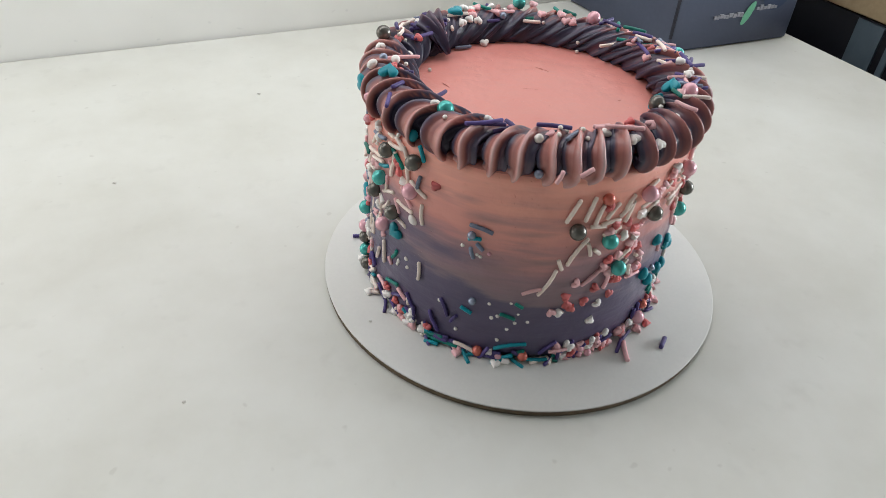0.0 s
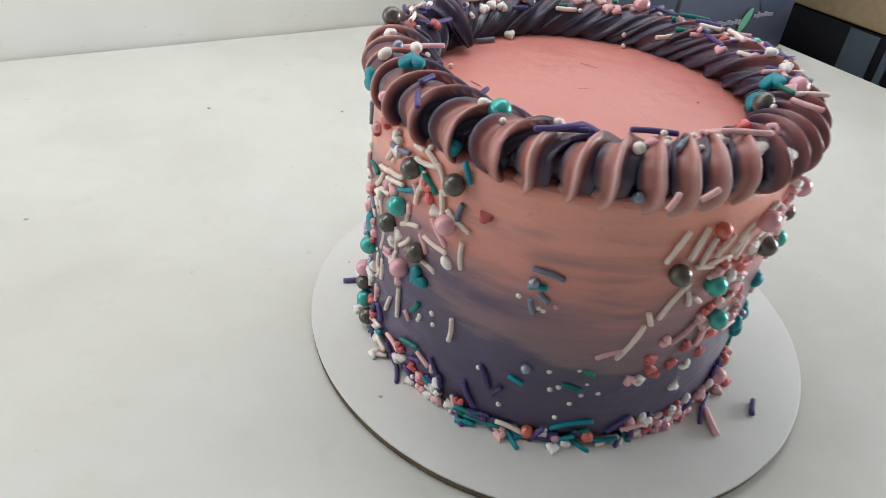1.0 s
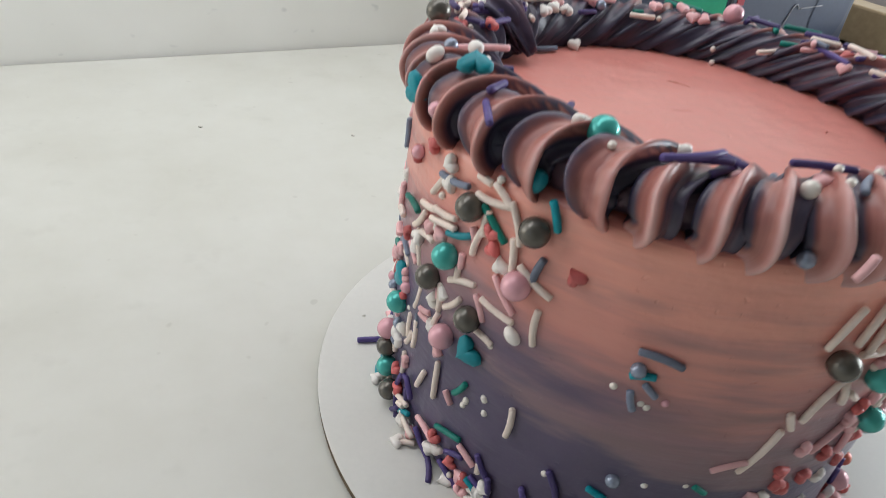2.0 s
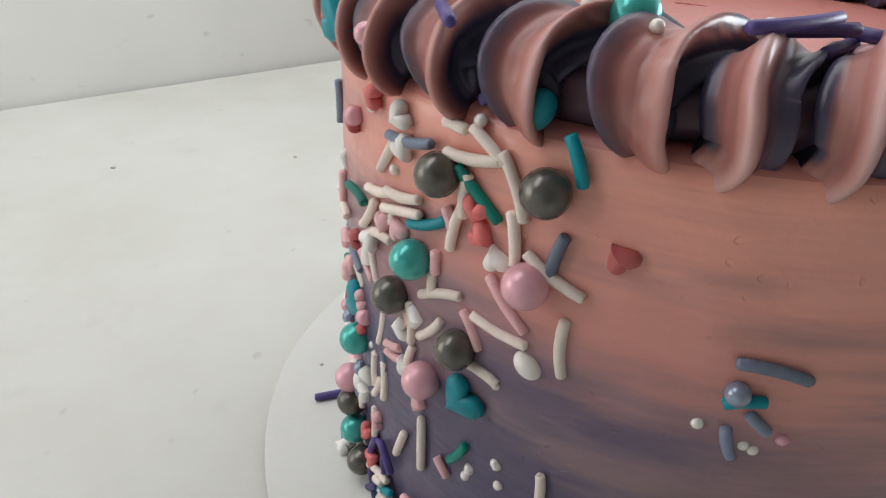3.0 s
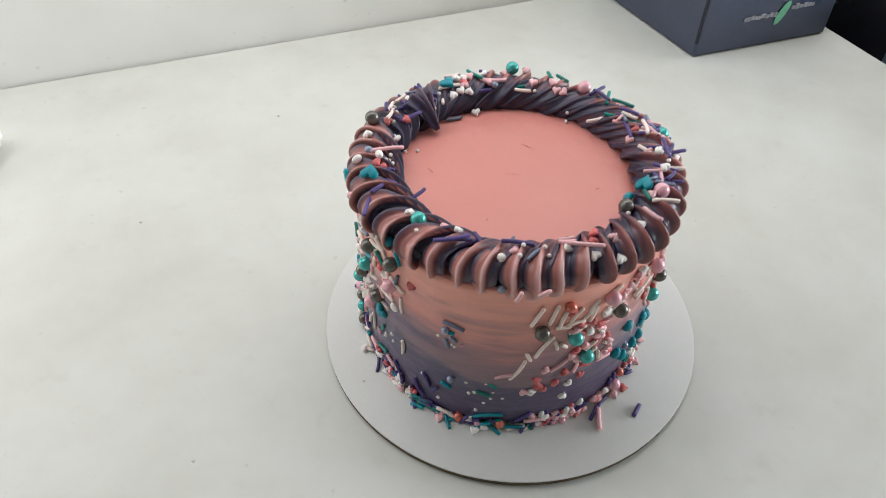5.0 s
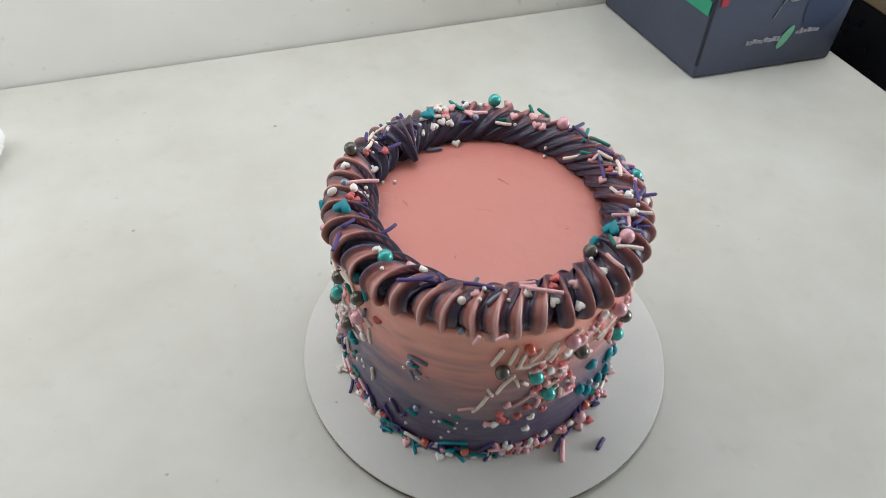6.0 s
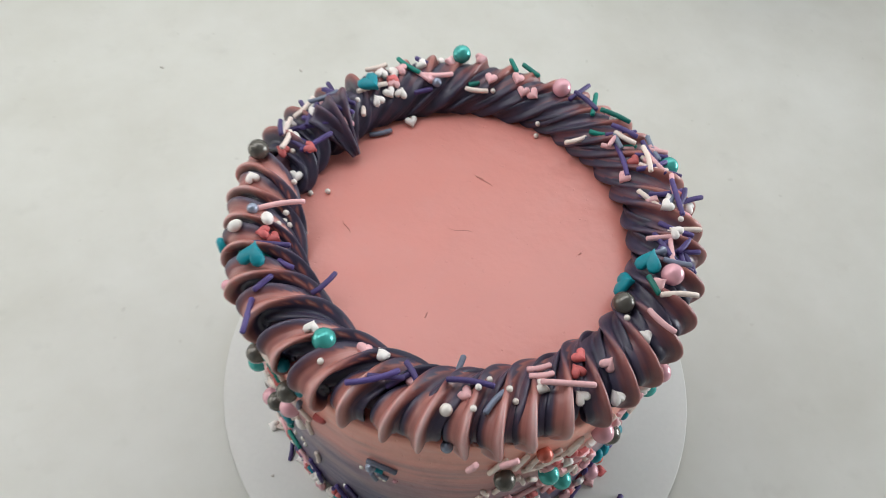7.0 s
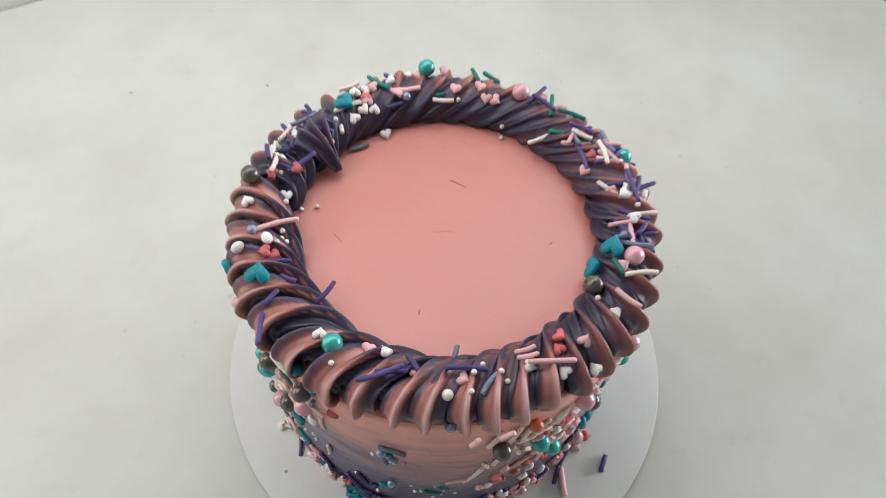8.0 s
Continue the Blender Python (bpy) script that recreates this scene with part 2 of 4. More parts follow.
grainy("paper", (0.80, 0.79, 0.77), 0.7, 0.3, scale=300, spread=0.05)
# sugar
grainy("sugar_cream", (0.86, 0.73, 0.645), 0.45, 0.4, scale=900, spread=0.10, vary=0.5)
grainy("sugar_pink", (0.84, 0.48, 0.49), 0.45, 0.4, scale=900, spread=0.15, vary=0.6)
grainy("sugar_red", (0.64, 0.150, 0.145), 0.45, 0.4, scale=900, spread=0.22, vary=0.7)
grainy("sugar_white", (0.87, 0.82, 0.77), 0.42, 0.4, scale=900, spread=0.06, vary=0.4)
grainy("sugar_purple", (0.080, 0.055, 0.190), 0.45, 0.4, scale=900, spread=0.25, vary=0.8)
grainy("sugar_green", (0.004, 0.185, 0.145), 0.45, 0.4, scale=900, spread=0.2, vary=0.7)
grainy("sugar_teal", (0.004, 0.255, 0.315), 0.42, 0.4, scale=900, spread=0.15, vary=0.5)
grainy("sugar_slate", (0.185, 0.215, 0.290), 0.42, 0.4, scale=900, spread=0.2, vary=0.7)
grainy("pearl_teal", (0.070, 0.430, 0.385), 0.24, 0.6, 0.35, scale=700, spread=0.08, relief=0.08)
grainy("pearl_grey", (0.135, 0.125, 0.108), 0.26, 0.6, 0.55, scale=700, spread=0.15, relief=0.1)
grainy("pearl_pink", (0.76, 0.40, 0.45), 0.26, 0.6, 0.15, scale=700, spread=0.06, relief=0.06)
grainy("pearl_blue", (0.29, 0.33, 0.42), 0.26, 0.6, 0.40, scale=700, spread=0.10, relief=0.08)
grainy("pearl_rose", (0.66, 0.17, 0.12), 0.26, 0.6, 0.25, scale=700, spread=0.08)
grainy("pearl_white", (0.83, 0.77, 0.70), 0.26, 0.6, 0.10, scale=700, spread=0.05)


# ------------------------------------------------------------------ mesh helpers
def mesh_of(name, bm, mats, smooth=True):
    me = bpy.data.meshes.new(name)
    bm.to_mesh(me)
    bm.free()
    for m in mats if isinstance(mats, (list, tuple)) else [mats]:
        me.materials.append(MATS[m])
    if smooth:
        me.polygons.foreach_set("use_smooth", [True] * len(me.polygons))
    return me


def part(name, bm, material, parent, label="", smooth=True):
    """Links a bmesh as one mesh object under a thing or a part."""
    ob = new(name, bm if isinstance(bm, bpy.types.Mesh) else mesh_of(name, bm, material, smooth))
    ob.parent = parent
    return tagged(ob, label)


def thing(name, at, label, category, group="", kind="", turn=0.0):
    ob = new(name)
    ob.empty_display_size = 0.02
    ob.matrix_world = Matrix.Translation(at) @ pose(0, 0, 0, 0, 0, turn)
    return tagged(ob, label, category, group, kind)


def block(x0, x1, y0, y1, z0, z1, bevel=0.0, segments=2):
    bm = bmesh.new()
    bmesh.ops.create_cube(bm, size=1.0)
    for v in bm.verts:
        v.co = Vector((x0 + (v.co.x + 0.5) * (x1 - x0), y0 + (v.co.y + 0.5) * (y1 - y0), z0 + (v.co.z + 0.5) * (z1 - z0)))
    if bevel:
        bmesh.ops.bevel(bm, geom=bm.edges[:], offset=bevel, segments=segments, affect="EDGES", profile=0.5)
    return bm


def lathe(profile, steps, wobble=None):
    """Turns a list of (radius, height) round the upright axis."""
    bm = bmesh.new()
    rings = []
    for r, z in profile:
        ring = []
        for i in range(steps):
            a = 2 * math.pi * i / steps
            d = wobble(a, r, z) if wobble else 0.0
            ring.append(bm.verts.new(((r + d) * math.cos(a), (r + d) * math.sin(a), z)))
        rings.append(ring)
    for lo, hi in zip(rings, rings[1:]):
        for i in range(steps):
            j = (i + 1) % steps
            bm.faces.new((lo[i], lo[j], hi[j], hi[i]))
    bm.faces.new(list(reversed(rings[0])))
    bm.faces.new(rings[-1])
    return bm


def tube(points, radii, sides=8, star=None, normals=None):
    """A tube along points with rounded-off ends; star(k, side) scales the section."""
    bm = bmesh.new()
    rings = []
    for i, p in enumerate(points):
        t = (points[min(i + 1, len(points) - 1)] - points[max(i - 1, 0)]).normalized()
        n = normals[i] if normals else (Vector((0, 0, 1)) if abs(t.z) < 0.9 else Vector((1, 0, 0)))
        n = (n - t * n.dot(t)).normalized()
        b = t.cross(n)
        ring = []
        for k in range(sides):
            a = 2 * math.pi * k / sides
            s = radii[i] * (star(i, a) if star else 1.0)
            ring.append(bm.verts.new(p + (n * math.cos(a) + b * math.sin(a)) * s))
        rings.append(ring)
    for lo, hi in zip(rings, rings[1:]):
        for k in range(sides):
            j = (k + 1) % sides
            bm.faces.new((lo[k], lo[j], hi[j], hi[k]))
    bm.faces.new(list(reversed(rings[0])))
    bm.faces.new(rings[-1])
    return bm


def room_block(name, u0, u1, v0, v1, z0, z1, material, label, category="wall", bevel=0.0):
    ob = new(name, mesh_of(name, block(u0, u1, -v1, -v0, z0, z1, bevel), material, False))
    ob.matrix_world = Matrix.Translation(WALL_AT) @ pose(0, 0, 0, 0, 0, TURN)
    return tagged(ob, label, category, kind="structure")


# ------------------------------------------------------------------ the room
FLOOR, CEIL = -0.90, 1.85
room_block("floor", WEST, EAST, 0.0, 2.6, FLOOR - 0.05, FLOOR, "floor_tile", "plain brown tiled floor under the table", "floor")
# Invented ceiling, with a hole left for the overhead fill light.
for k, (u0, u1, v0, v1) in enumerate(((WEST, FILL_GAP_TOP[0], 0.0, 2.6), (FILL_GAP_TOP[1], EAST, 0.0, 2.6), (FILL_GAP_TOP[0], FILL_GAP_TOP[1], FILL_GAP_TOP[3], 2.6), (FILL_GAP_TOP[0], FILL_GAP_TOP[1], 0.0, FILL_GAP_TOP[2]))):
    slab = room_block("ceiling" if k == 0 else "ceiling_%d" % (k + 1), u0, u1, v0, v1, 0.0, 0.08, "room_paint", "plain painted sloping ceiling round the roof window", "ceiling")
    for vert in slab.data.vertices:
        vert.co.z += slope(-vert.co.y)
room_block("wall_north", FILL_GAP_N[1], EAST + 0.1, -0.1, 0.0, FLOOR, 0.72, "wall_paint", "cream white painted wall behind the table")
room_block("wall_north_2", WEST - 0.1, FILL_GAP_N[0], -0.1, 0.0, FLOOR, 0.72, "wall_paint", "cream white painted wall beside the window")
room_block("wall_north_3", FILL_GAP_N[0], FILL_GAP_N[1], -0.1, 0.0, FLOOR, FILL_GAP_N[2], "wall_paint", "cream white painted wall below the window")
room_block("wall_north_4", FILL_GAP_N[0], FILL_GAP_N[1], -0.1, 0.0, FILL_GAP_N[3], 0.72, "wall_paint", "cream white painted wall above the window")
room_block("wall_south", WEST - 0.1, EAST + 0.1, 2.6, 2.7, FLOOR, CEIL, "room_paint", "plain painted wall behind the viewer")
for tag, u0, u1, (va, vb, za, zb) in (("west", WEST - 0.1, WEST, FILL_GAP_W), ("east", EAST, EAST + 0.1, WIN_E)):
    room_block("wall_" + tag, u0, u1, 0.0, 2.6, FLOOR, za, "room_paint", "painted side wall below the window")
    room_block("wall_%s_2" % tag, u0, u1, 0.0, 2.6, zb, CEIL, "room_paint", "painted side wall above the window")
    room_block("wall_%s_3" % tag, u0, u1, 0.0, va, za, zb, "room_paint", "painted side wall beside the window")
    room_block("wall_%s_4" % tag, u0, u1, vb, 2.6, za, zb, "room_paint", "painted side wall beside the window")
room_block("table_top", -1.30, TABLE_END, 0.0016, 0.86, -0.032, 0.0, "laminate", "off-white laminate table top with faint stains", "table", 0.003)
room_block("table_base", -1.25, TABLE_END - 0.03, 0.03, 0.80, FLOOR, -0.034, "room_paint", "plain white base under the table top", "table")

# ------------------------------------------------------------------ dark unit beyond the table
unit = thing("sideboard", room(0.234, 0.0, FLOOR), "black glossy sideboard with a light oak front edge", "sideboard", turn=TURN)
H0 = -FLOOR
part("body", block(0.004, 0.50, -0.90, -0.004, 0.0, H0 + 0.018), "black_gloss", unit, "glossy black side panel", False)
part("edge_rail", block(0.0, 0.030, -0.90, -0.004, H0 + 0.020, H0 + 0.052, 0.002), "oak", unit, "light oak edge rail", False)
part("top", block(0.032, 0.50, -0.90, -0.004, H0 + 0.020, H0 + 0.050), "brown_top", unit, "dark brown top", False)
# Blue-grey plate and a narrow strip beside it, set on the black panel.
plate_bm = block(0.0012, 0.0042, -0.199, -0.168, H0 - 0.32, H0 + 0.0165)
for vert in plate_bm.verts:
    if vert.co.y > -0.18 and vert.co.x < 0.003:
        vert.co.x = 0.0039     # the plate thins out towards the wall
part("metal_plate", plate_bm, "steel_blue", unit, "thin blue-grey plate", False)
part("metal_strip", block(0.0010, 0.0042, -0.2145, -0.2075, H0 - 0.32, H0 + 0.0165, 0.0008), "steel_blue", unit, "narrow blue-grey strip", False)

# ------------------------------------------------------------------ the box behind the cake
BOX_H = 0.125


def make_box():
    box = thing("gift_box", room(0.0206, 0.152, 0.0), "dark navy cardboard box with pale print, beside the wall", "box", turn=TURN - 1.4)
    corners = [(0.0, 0.0), (0.140, 0.0), (0.132, 0.143), (-0.013, 0.146)]
    bm = bmesh.new()
    lo = [bm.verts.new((x, y, 0.0005)) for x, y in corners]
    hi = [bm.verts.new((x, y, BOX_H)) for x, y in corners]
    bm.faces.new(list(reversed(lo)))
    bm.faces.new(hi)
    for i in range(4):
        j = (i + 1) % 4
        bm.faces.new((lo[i], lo[j], hi[j], hi[i]))
    bmesh.ops.bevel(bm, geom=bm.edges[:], offset=0.0025, segments=3, affect="EDGES", profile=0.5)
    part("body", bm, "navy_card", box, "", False)
    part("seam", block(-0.0016, 0.0004, -0.0012, 0.0008, 0.014, 0.0725), "card_crease", box, "dark open seam at the corner", False)
    part("band", block(-0.0012, -0.0004, 0.003, 0.142, 0.057, 0.0695, 0.0002), "green_print", box, "green printed band", False).rotation_euler = (0, 0, radians(5.1))
    part("worn_corner", block(-0.0020, 0.0050, -0.0010, 0.0050, 0.0735, 0.0900, 0.0008), "raw_card", box, "worn beige card at the corner", False)
    part("red_dot", block(0.005, 0.012, -0.0008, 0.001, 0.066, 0.073, 0.0003), "red_print", box, "small red print", False)
    patch = bmesh.new()
    bmesh.ops.create_circle(patch, cap_ends=True, segments=36, radius=1.0)
    for v in patch.verts:
        v.co = Vector((0.113 + v.co.x * 0.021, -0.0005, 0.060 + v.co.y * 0.030 + v.co.x * 0.004))
    part("dark_print", patch, "navy_print", box, "round darker navy print")
    leaf = bmesh.new()
    bmesh.ops.create_circle(leaf, cap_ends=True, segments=20, radius=1.0)
    for v in leaf.verts:
        x, y = v.co.x * 0.0045, v.co.y * 0.0105
        v.co = Vector((0.0815 + x + y * 0.40, -0.0009, 0.0295 + y))
    part("leaf_mark", leaf, "leaf_print", box, "pale green leaf mark")
    rng = random.Random(4)
    for x0, x1, z0 in ((0.043, 0.076, 0.0272), (0.090, 0.114, 0.0315)):
        x = x0
        while x < x1:
            w = rng.uniform(0.002, 0.0042)
            part("print_bar", block(x, min(x + w, x1), -0.0011, 0.0004, z0 + rng.uniform(-0.0006, 0.0006), z0 + rng.uniform(0.0022, 0.0044)), "white_print", box, "", False)
            x += w + 0.0006
    curve = [Vector((0.062 + 0.012 * s, -0.0005, 0.049 + 0.014 * math.sin(s * 2.4) + 0.004 * s)) for s in [i / 10 for i in range(11)]]
    part("line_print", tube(curve, [0.0005] * 11, 5), "white_print", box, "thin pale curved printed line")
    tail = [Vector((0.074 + 0.026 * s, -0.0005, 0.0625 + 0.002 * s)) for s in [i / 6 for i in range(7)]]
    part("line_print", tube(tail, [0.0005] * 7, 5), "white_print", box)


make_box()

# ------------------------------------------------------------------ the cake board
board = thing("cake_board", (0, 0, 0), "round pale grey cardboard cake board with a brown cut edge", "cake board")
part("core", lathe([(0.0995, 0.0002), (0.1012, 0.0005), (0.1015, 0.0020), (0.1013, 0.0034), (0.1004, 0.0035)], 160), "board_edge", board, "brown cut cardboard edge")
part("face", lathe([(0.1006, 0.0034), (0.1015, 0.0035), (0.1016, 0.0040), (0.1012, 0.0042)], 160), "board_face", board, "pale grey coated face", True)

# ------------------------------------------------------------------ the cake
cake = thing("cake", CAKE, "round buttercream cake fading from peach to violet, covered in sprinkles", "cake")


def cake_wobble(a, r, z):
    if r < 0.02:
        return 0.0
    p = Vector((math.cos(a) * 3.0, math.sin(a) * 3.0, z * 40))
    return 0.00075 * noise.noise(p) + 0.0003 * noise.noise(p * 3.1)


prof = [(CAKE_R - 0.001, 0.0002)]
prof += [(CAKE_R + 0.0006 * math.sin(z / 0.097 * 3.1), z) for z in [0.003 + 0.0905 * i / 40 for i in range(41)]]
prof += [(CAKE_R - 0.0032 * (1 - math.cos(q)), CAKE_TOP - 0.0035 + 0.0035 * math.sin(q)) for q in [i * math.pi / 2 / 6 for i in range(1, 7)]]
prof += [(r, CAKE_TOP + 0.0004 * (1 - r / 0.07)) for r in (0.064, 0.056, 0.046, 0.034, 0.020, 0.008)]
part("frosting", lathe(prof, 180, cake_wobble), "frosting", cake, "smooth buttercream, peach above smeared violet")

# piped ring: star-tip strokes that climb from the inside over the ring and curl down its outside
RIM_RNG = random.Random(11)

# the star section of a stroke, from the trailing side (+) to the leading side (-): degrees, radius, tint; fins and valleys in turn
# Low valley tints hold slate cream and the shade inside the hollows.
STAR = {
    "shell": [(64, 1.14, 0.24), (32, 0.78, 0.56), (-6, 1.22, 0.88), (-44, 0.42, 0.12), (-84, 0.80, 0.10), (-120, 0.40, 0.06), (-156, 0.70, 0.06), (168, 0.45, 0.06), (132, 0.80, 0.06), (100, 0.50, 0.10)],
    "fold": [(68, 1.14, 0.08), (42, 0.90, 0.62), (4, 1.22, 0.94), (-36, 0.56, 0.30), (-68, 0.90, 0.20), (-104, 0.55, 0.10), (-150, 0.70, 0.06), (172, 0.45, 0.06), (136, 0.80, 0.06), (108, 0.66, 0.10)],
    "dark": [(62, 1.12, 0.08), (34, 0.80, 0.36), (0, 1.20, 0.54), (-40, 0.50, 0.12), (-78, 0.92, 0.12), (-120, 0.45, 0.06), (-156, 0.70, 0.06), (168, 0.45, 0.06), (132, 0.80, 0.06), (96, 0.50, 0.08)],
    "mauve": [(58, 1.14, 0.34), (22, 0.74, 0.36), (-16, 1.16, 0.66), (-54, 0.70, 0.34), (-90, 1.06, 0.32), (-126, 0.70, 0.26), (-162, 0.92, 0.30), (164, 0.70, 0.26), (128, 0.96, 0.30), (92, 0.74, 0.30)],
    # The pinker rope crest also holds the light on the strands' tops.
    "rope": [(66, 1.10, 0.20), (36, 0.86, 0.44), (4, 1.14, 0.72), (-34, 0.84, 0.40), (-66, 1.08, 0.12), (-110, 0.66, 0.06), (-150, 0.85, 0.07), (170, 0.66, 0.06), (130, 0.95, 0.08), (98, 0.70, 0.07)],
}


def star_at(table, deg):
    """Radius and tint of a star section: rounded thin fins between hollow valleys."""
    n = len(table)
    for i in range(n):
        a, b = table[i], table[(i + 1) % n]
        span = (a[0] - b[0]) % 360
        off = (a[0] - deg) % 360
        if off <= span:
            w = off / span
            fin, dip = (a, b) if i % 2 == 0 else (b, a)
            w = 1 - w if i % 2 == 0 else w
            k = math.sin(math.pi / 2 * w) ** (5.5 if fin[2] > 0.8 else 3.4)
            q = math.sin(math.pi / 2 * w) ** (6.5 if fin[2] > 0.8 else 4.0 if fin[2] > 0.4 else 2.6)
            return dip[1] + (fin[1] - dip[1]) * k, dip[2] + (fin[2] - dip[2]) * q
    return table[0][1], table[0][2]


def ease(x, lo, hi):
    w = min(1.0, max(0.0, (x - lo) / (hi - lo)))
    return w * w * (3 - 2 * w)


def swirl(style, a_outer, slant, fat, drop, hook, seed, roll=0.0):
    """One piped stroke. slant, hook: degrees that its inner end and its outer tip run ahead of its crest; drop: how far it hangs."""
    rng = random.Random(seed)
    steps, sides = 44, 100
    rope = style == "rope"
    pts, radii, outs = [], [], []
    th0, th1 = radians(212 + rng.uniform(-6, 6)), radians(-42 - 22 * drop + rng.uniform(-4, 4))
    lift, bulge, sway = rng.uniform(-0.0005, 0.0006), rng.uniform(-0.0005, 0.0005), rng.uniform(-1.0, 1.0)
    back = max(0.0, math.sin(radians(a_outer))) ** 2
    lean = max(0.0, math.cos(radians(a_outer - 42))) ** 2
    for i in range(steps):
        u = i / (steps - 1)
        th = th0 + (th1 - th0) * u
        c, sn = math.cos(th), math.sin(th)
        r = RING_R - 0.0010 * back - 0.0006 * lean + ((0.0062 if style != "fold" else 0.0056) + bulge if c > 0 else 0.0092 if style in ("shell", "fold") else 0.0054 if rope else 0.0062 if style == "mauve" else 0.0080) * c
        z = RING_Z - 0.0013 - 0.0010 * back - 0.0008 * lean + lift * math.sin(math.pi * u) + (0.0042 if sn > 0 else 0.0032 + 0.0030 * drop) * sn
        inner = max(0.0, 0.66 - u) / 0.66
        az = radians(a_outer + slant * inner ** 1.8 + 0.6 * sway * math.sin(u * 5) + hook * (max(0.0, u - 0.80) / 0.20) ** 1.6
                     - (12.0 * inner ** 4 if style in ("rope", "mauve") else 0.0))
        r -= 0.0003 * max(0.0, math.cos(az - radians(15)))
        pts.append(Vector((r * math.cos(az), r * math.sin(az), z)))
        outs.append(Vector((c * math.cos(az), c * math.sin(az), sn)))
        start = {"rope": 0.86, "mauve": 0.86, "fold": 0.84}.get(style, 0.62)
        grow = start + (0.96 - start if start < 0.86 else 0.14) * ease(u, 0.0, 0.45) + 0.14 * math.sin(math.pi * ease(u, 0.36, 1.0))
        tip = math.sqrt(max(0.0, 1 - max(0.0, (u - 0.84) / 0.16) ** 3.6)) * math.sqrt(max(0.0, 1 - max(0.0, (0.12 - u) / 0.12) ** 2))
        radii.append(max(fat * grow * (0.10 + 0.90 * tip), 0.0003))
    turn = radians(roll + rng.uniform(-7, 7))
    wave, beat = rng.uniform(0.02, 0.05), rng.uniform(7, 12)
    table = [(d + rng.uniform(-4, 4), r * rng.uniform(0.95, 1.05), t + rng.uniform(-0.03, 0.03)) for d, r, t in STAR[style]]
    rows = [[star_at(table, math.degrees(2 * math.pi * k / sides - turn - radians(34) * (1 - ease(i / (steps - 1), 0.15, 0.75)))) for k in range(sides)] for i in range(steps)]

    def section(i, a):
        k = int(round(a / (2 * math.pi) * sides)) % sides
        u = i / (steps - 1)
        shallow = 1 - (0.20 if style == "shell" else 0.55 if style == "fold" else 0.80) * ease(u, 0.78, 0.98)
        v = rows[i][k][0]
        if style in ("shell", "fold"):
            # the broad face stops short; the curled lip runs on to the tip
            d = (math.degrees(a - turn) + 180) % 360 - 180
            v *= 1 - (0.50 if style == "shell" else 0.25) * ease(u, 0.68, 0.95) * ease(d, 8, 38)
        return (v * shallow + (1 - shallow) * 0.95) * (1 + wave * math.sin(beat * u + 3 * a + seed))

    bm = tube(pts, radii, sides, section, outs)
    tints, grain = [], []
    for i in range(steps):
        u = i / (steps - 1)
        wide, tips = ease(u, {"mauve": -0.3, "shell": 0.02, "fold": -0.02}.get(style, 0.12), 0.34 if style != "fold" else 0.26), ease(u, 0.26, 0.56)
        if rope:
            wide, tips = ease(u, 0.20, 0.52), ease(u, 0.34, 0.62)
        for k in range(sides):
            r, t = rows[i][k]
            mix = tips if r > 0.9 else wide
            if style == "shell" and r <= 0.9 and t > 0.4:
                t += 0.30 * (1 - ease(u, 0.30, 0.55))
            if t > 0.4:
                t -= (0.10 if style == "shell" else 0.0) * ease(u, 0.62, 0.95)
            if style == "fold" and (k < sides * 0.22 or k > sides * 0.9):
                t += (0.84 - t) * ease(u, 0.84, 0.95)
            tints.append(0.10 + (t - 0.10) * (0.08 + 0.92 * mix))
            a = 2 * math.pi * k / sides
            grain += [2.2 * math.cos(a), 2.2 * math.sin(a), 0.5 * u + seed * 3.7]
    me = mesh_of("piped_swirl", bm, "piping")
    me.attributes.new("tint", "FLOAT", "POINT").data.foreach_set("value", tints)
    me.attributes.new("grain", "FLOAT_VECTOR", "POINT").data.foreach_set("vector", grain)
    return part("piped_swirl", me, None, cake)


def even(a0, a1, count):
    return [a0 + (a1 - a0) * i / (count - 1) for i in range(count)]


# style, degrees of the strokes, slant, stroke radius, how far they hang, hook at the tip, roll of the star
RIM = [("shell", (-184.0, -176.0, -168.0, -158.5, -148.0, -138.5, -128.0, -116.5), 30, 0.0058, 0.75, 2, -27),
       ("fold", (-106.0, -96.1, -88.6, -80.4, -73.0, -66.0, -58.5), 27, 0.0052, 1.2, -5, 0),
       ("dark", (-49.5, -42.0, -34.0, -25.5, -17.0, -8.0, 1.0), 24, 0.0054, 0.6, -2, 0),
       ("mauve", even(8, 40, 5), 40, 0.0058, 0.2, -2, 10),
       ("rope", even(47.5, 127, 11), 40, 0.0055, 0.1, 3, 8),
       ("dark", even(135, 166, 4), 14, 0.0056, 0.4, 0, 0)]
# Filler tube added under the strokes; its dark tint shows in their gaps.
core = [Vector((RING_R * math.cos(a), RING_R * math.sin(a), RING_Z - 0.0022)) for a in [2 * math.pi * i / 96 for i in range(97)]]
core_bm = tube(core, [0.0046] * 97, 12, lambda i, a: 1.0 + 0.10 * math.sin(a * 3 + i * 0.9), [Vector((0, 0, 1))] * 97)
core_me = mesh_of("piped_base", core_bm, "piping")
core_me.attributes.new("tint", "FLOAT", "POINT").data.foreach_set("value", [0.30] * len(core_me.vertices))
part("piped_base", core_me, None, cake, "dark filler buttercream in the gaps between swirls")
n_swirl = 0
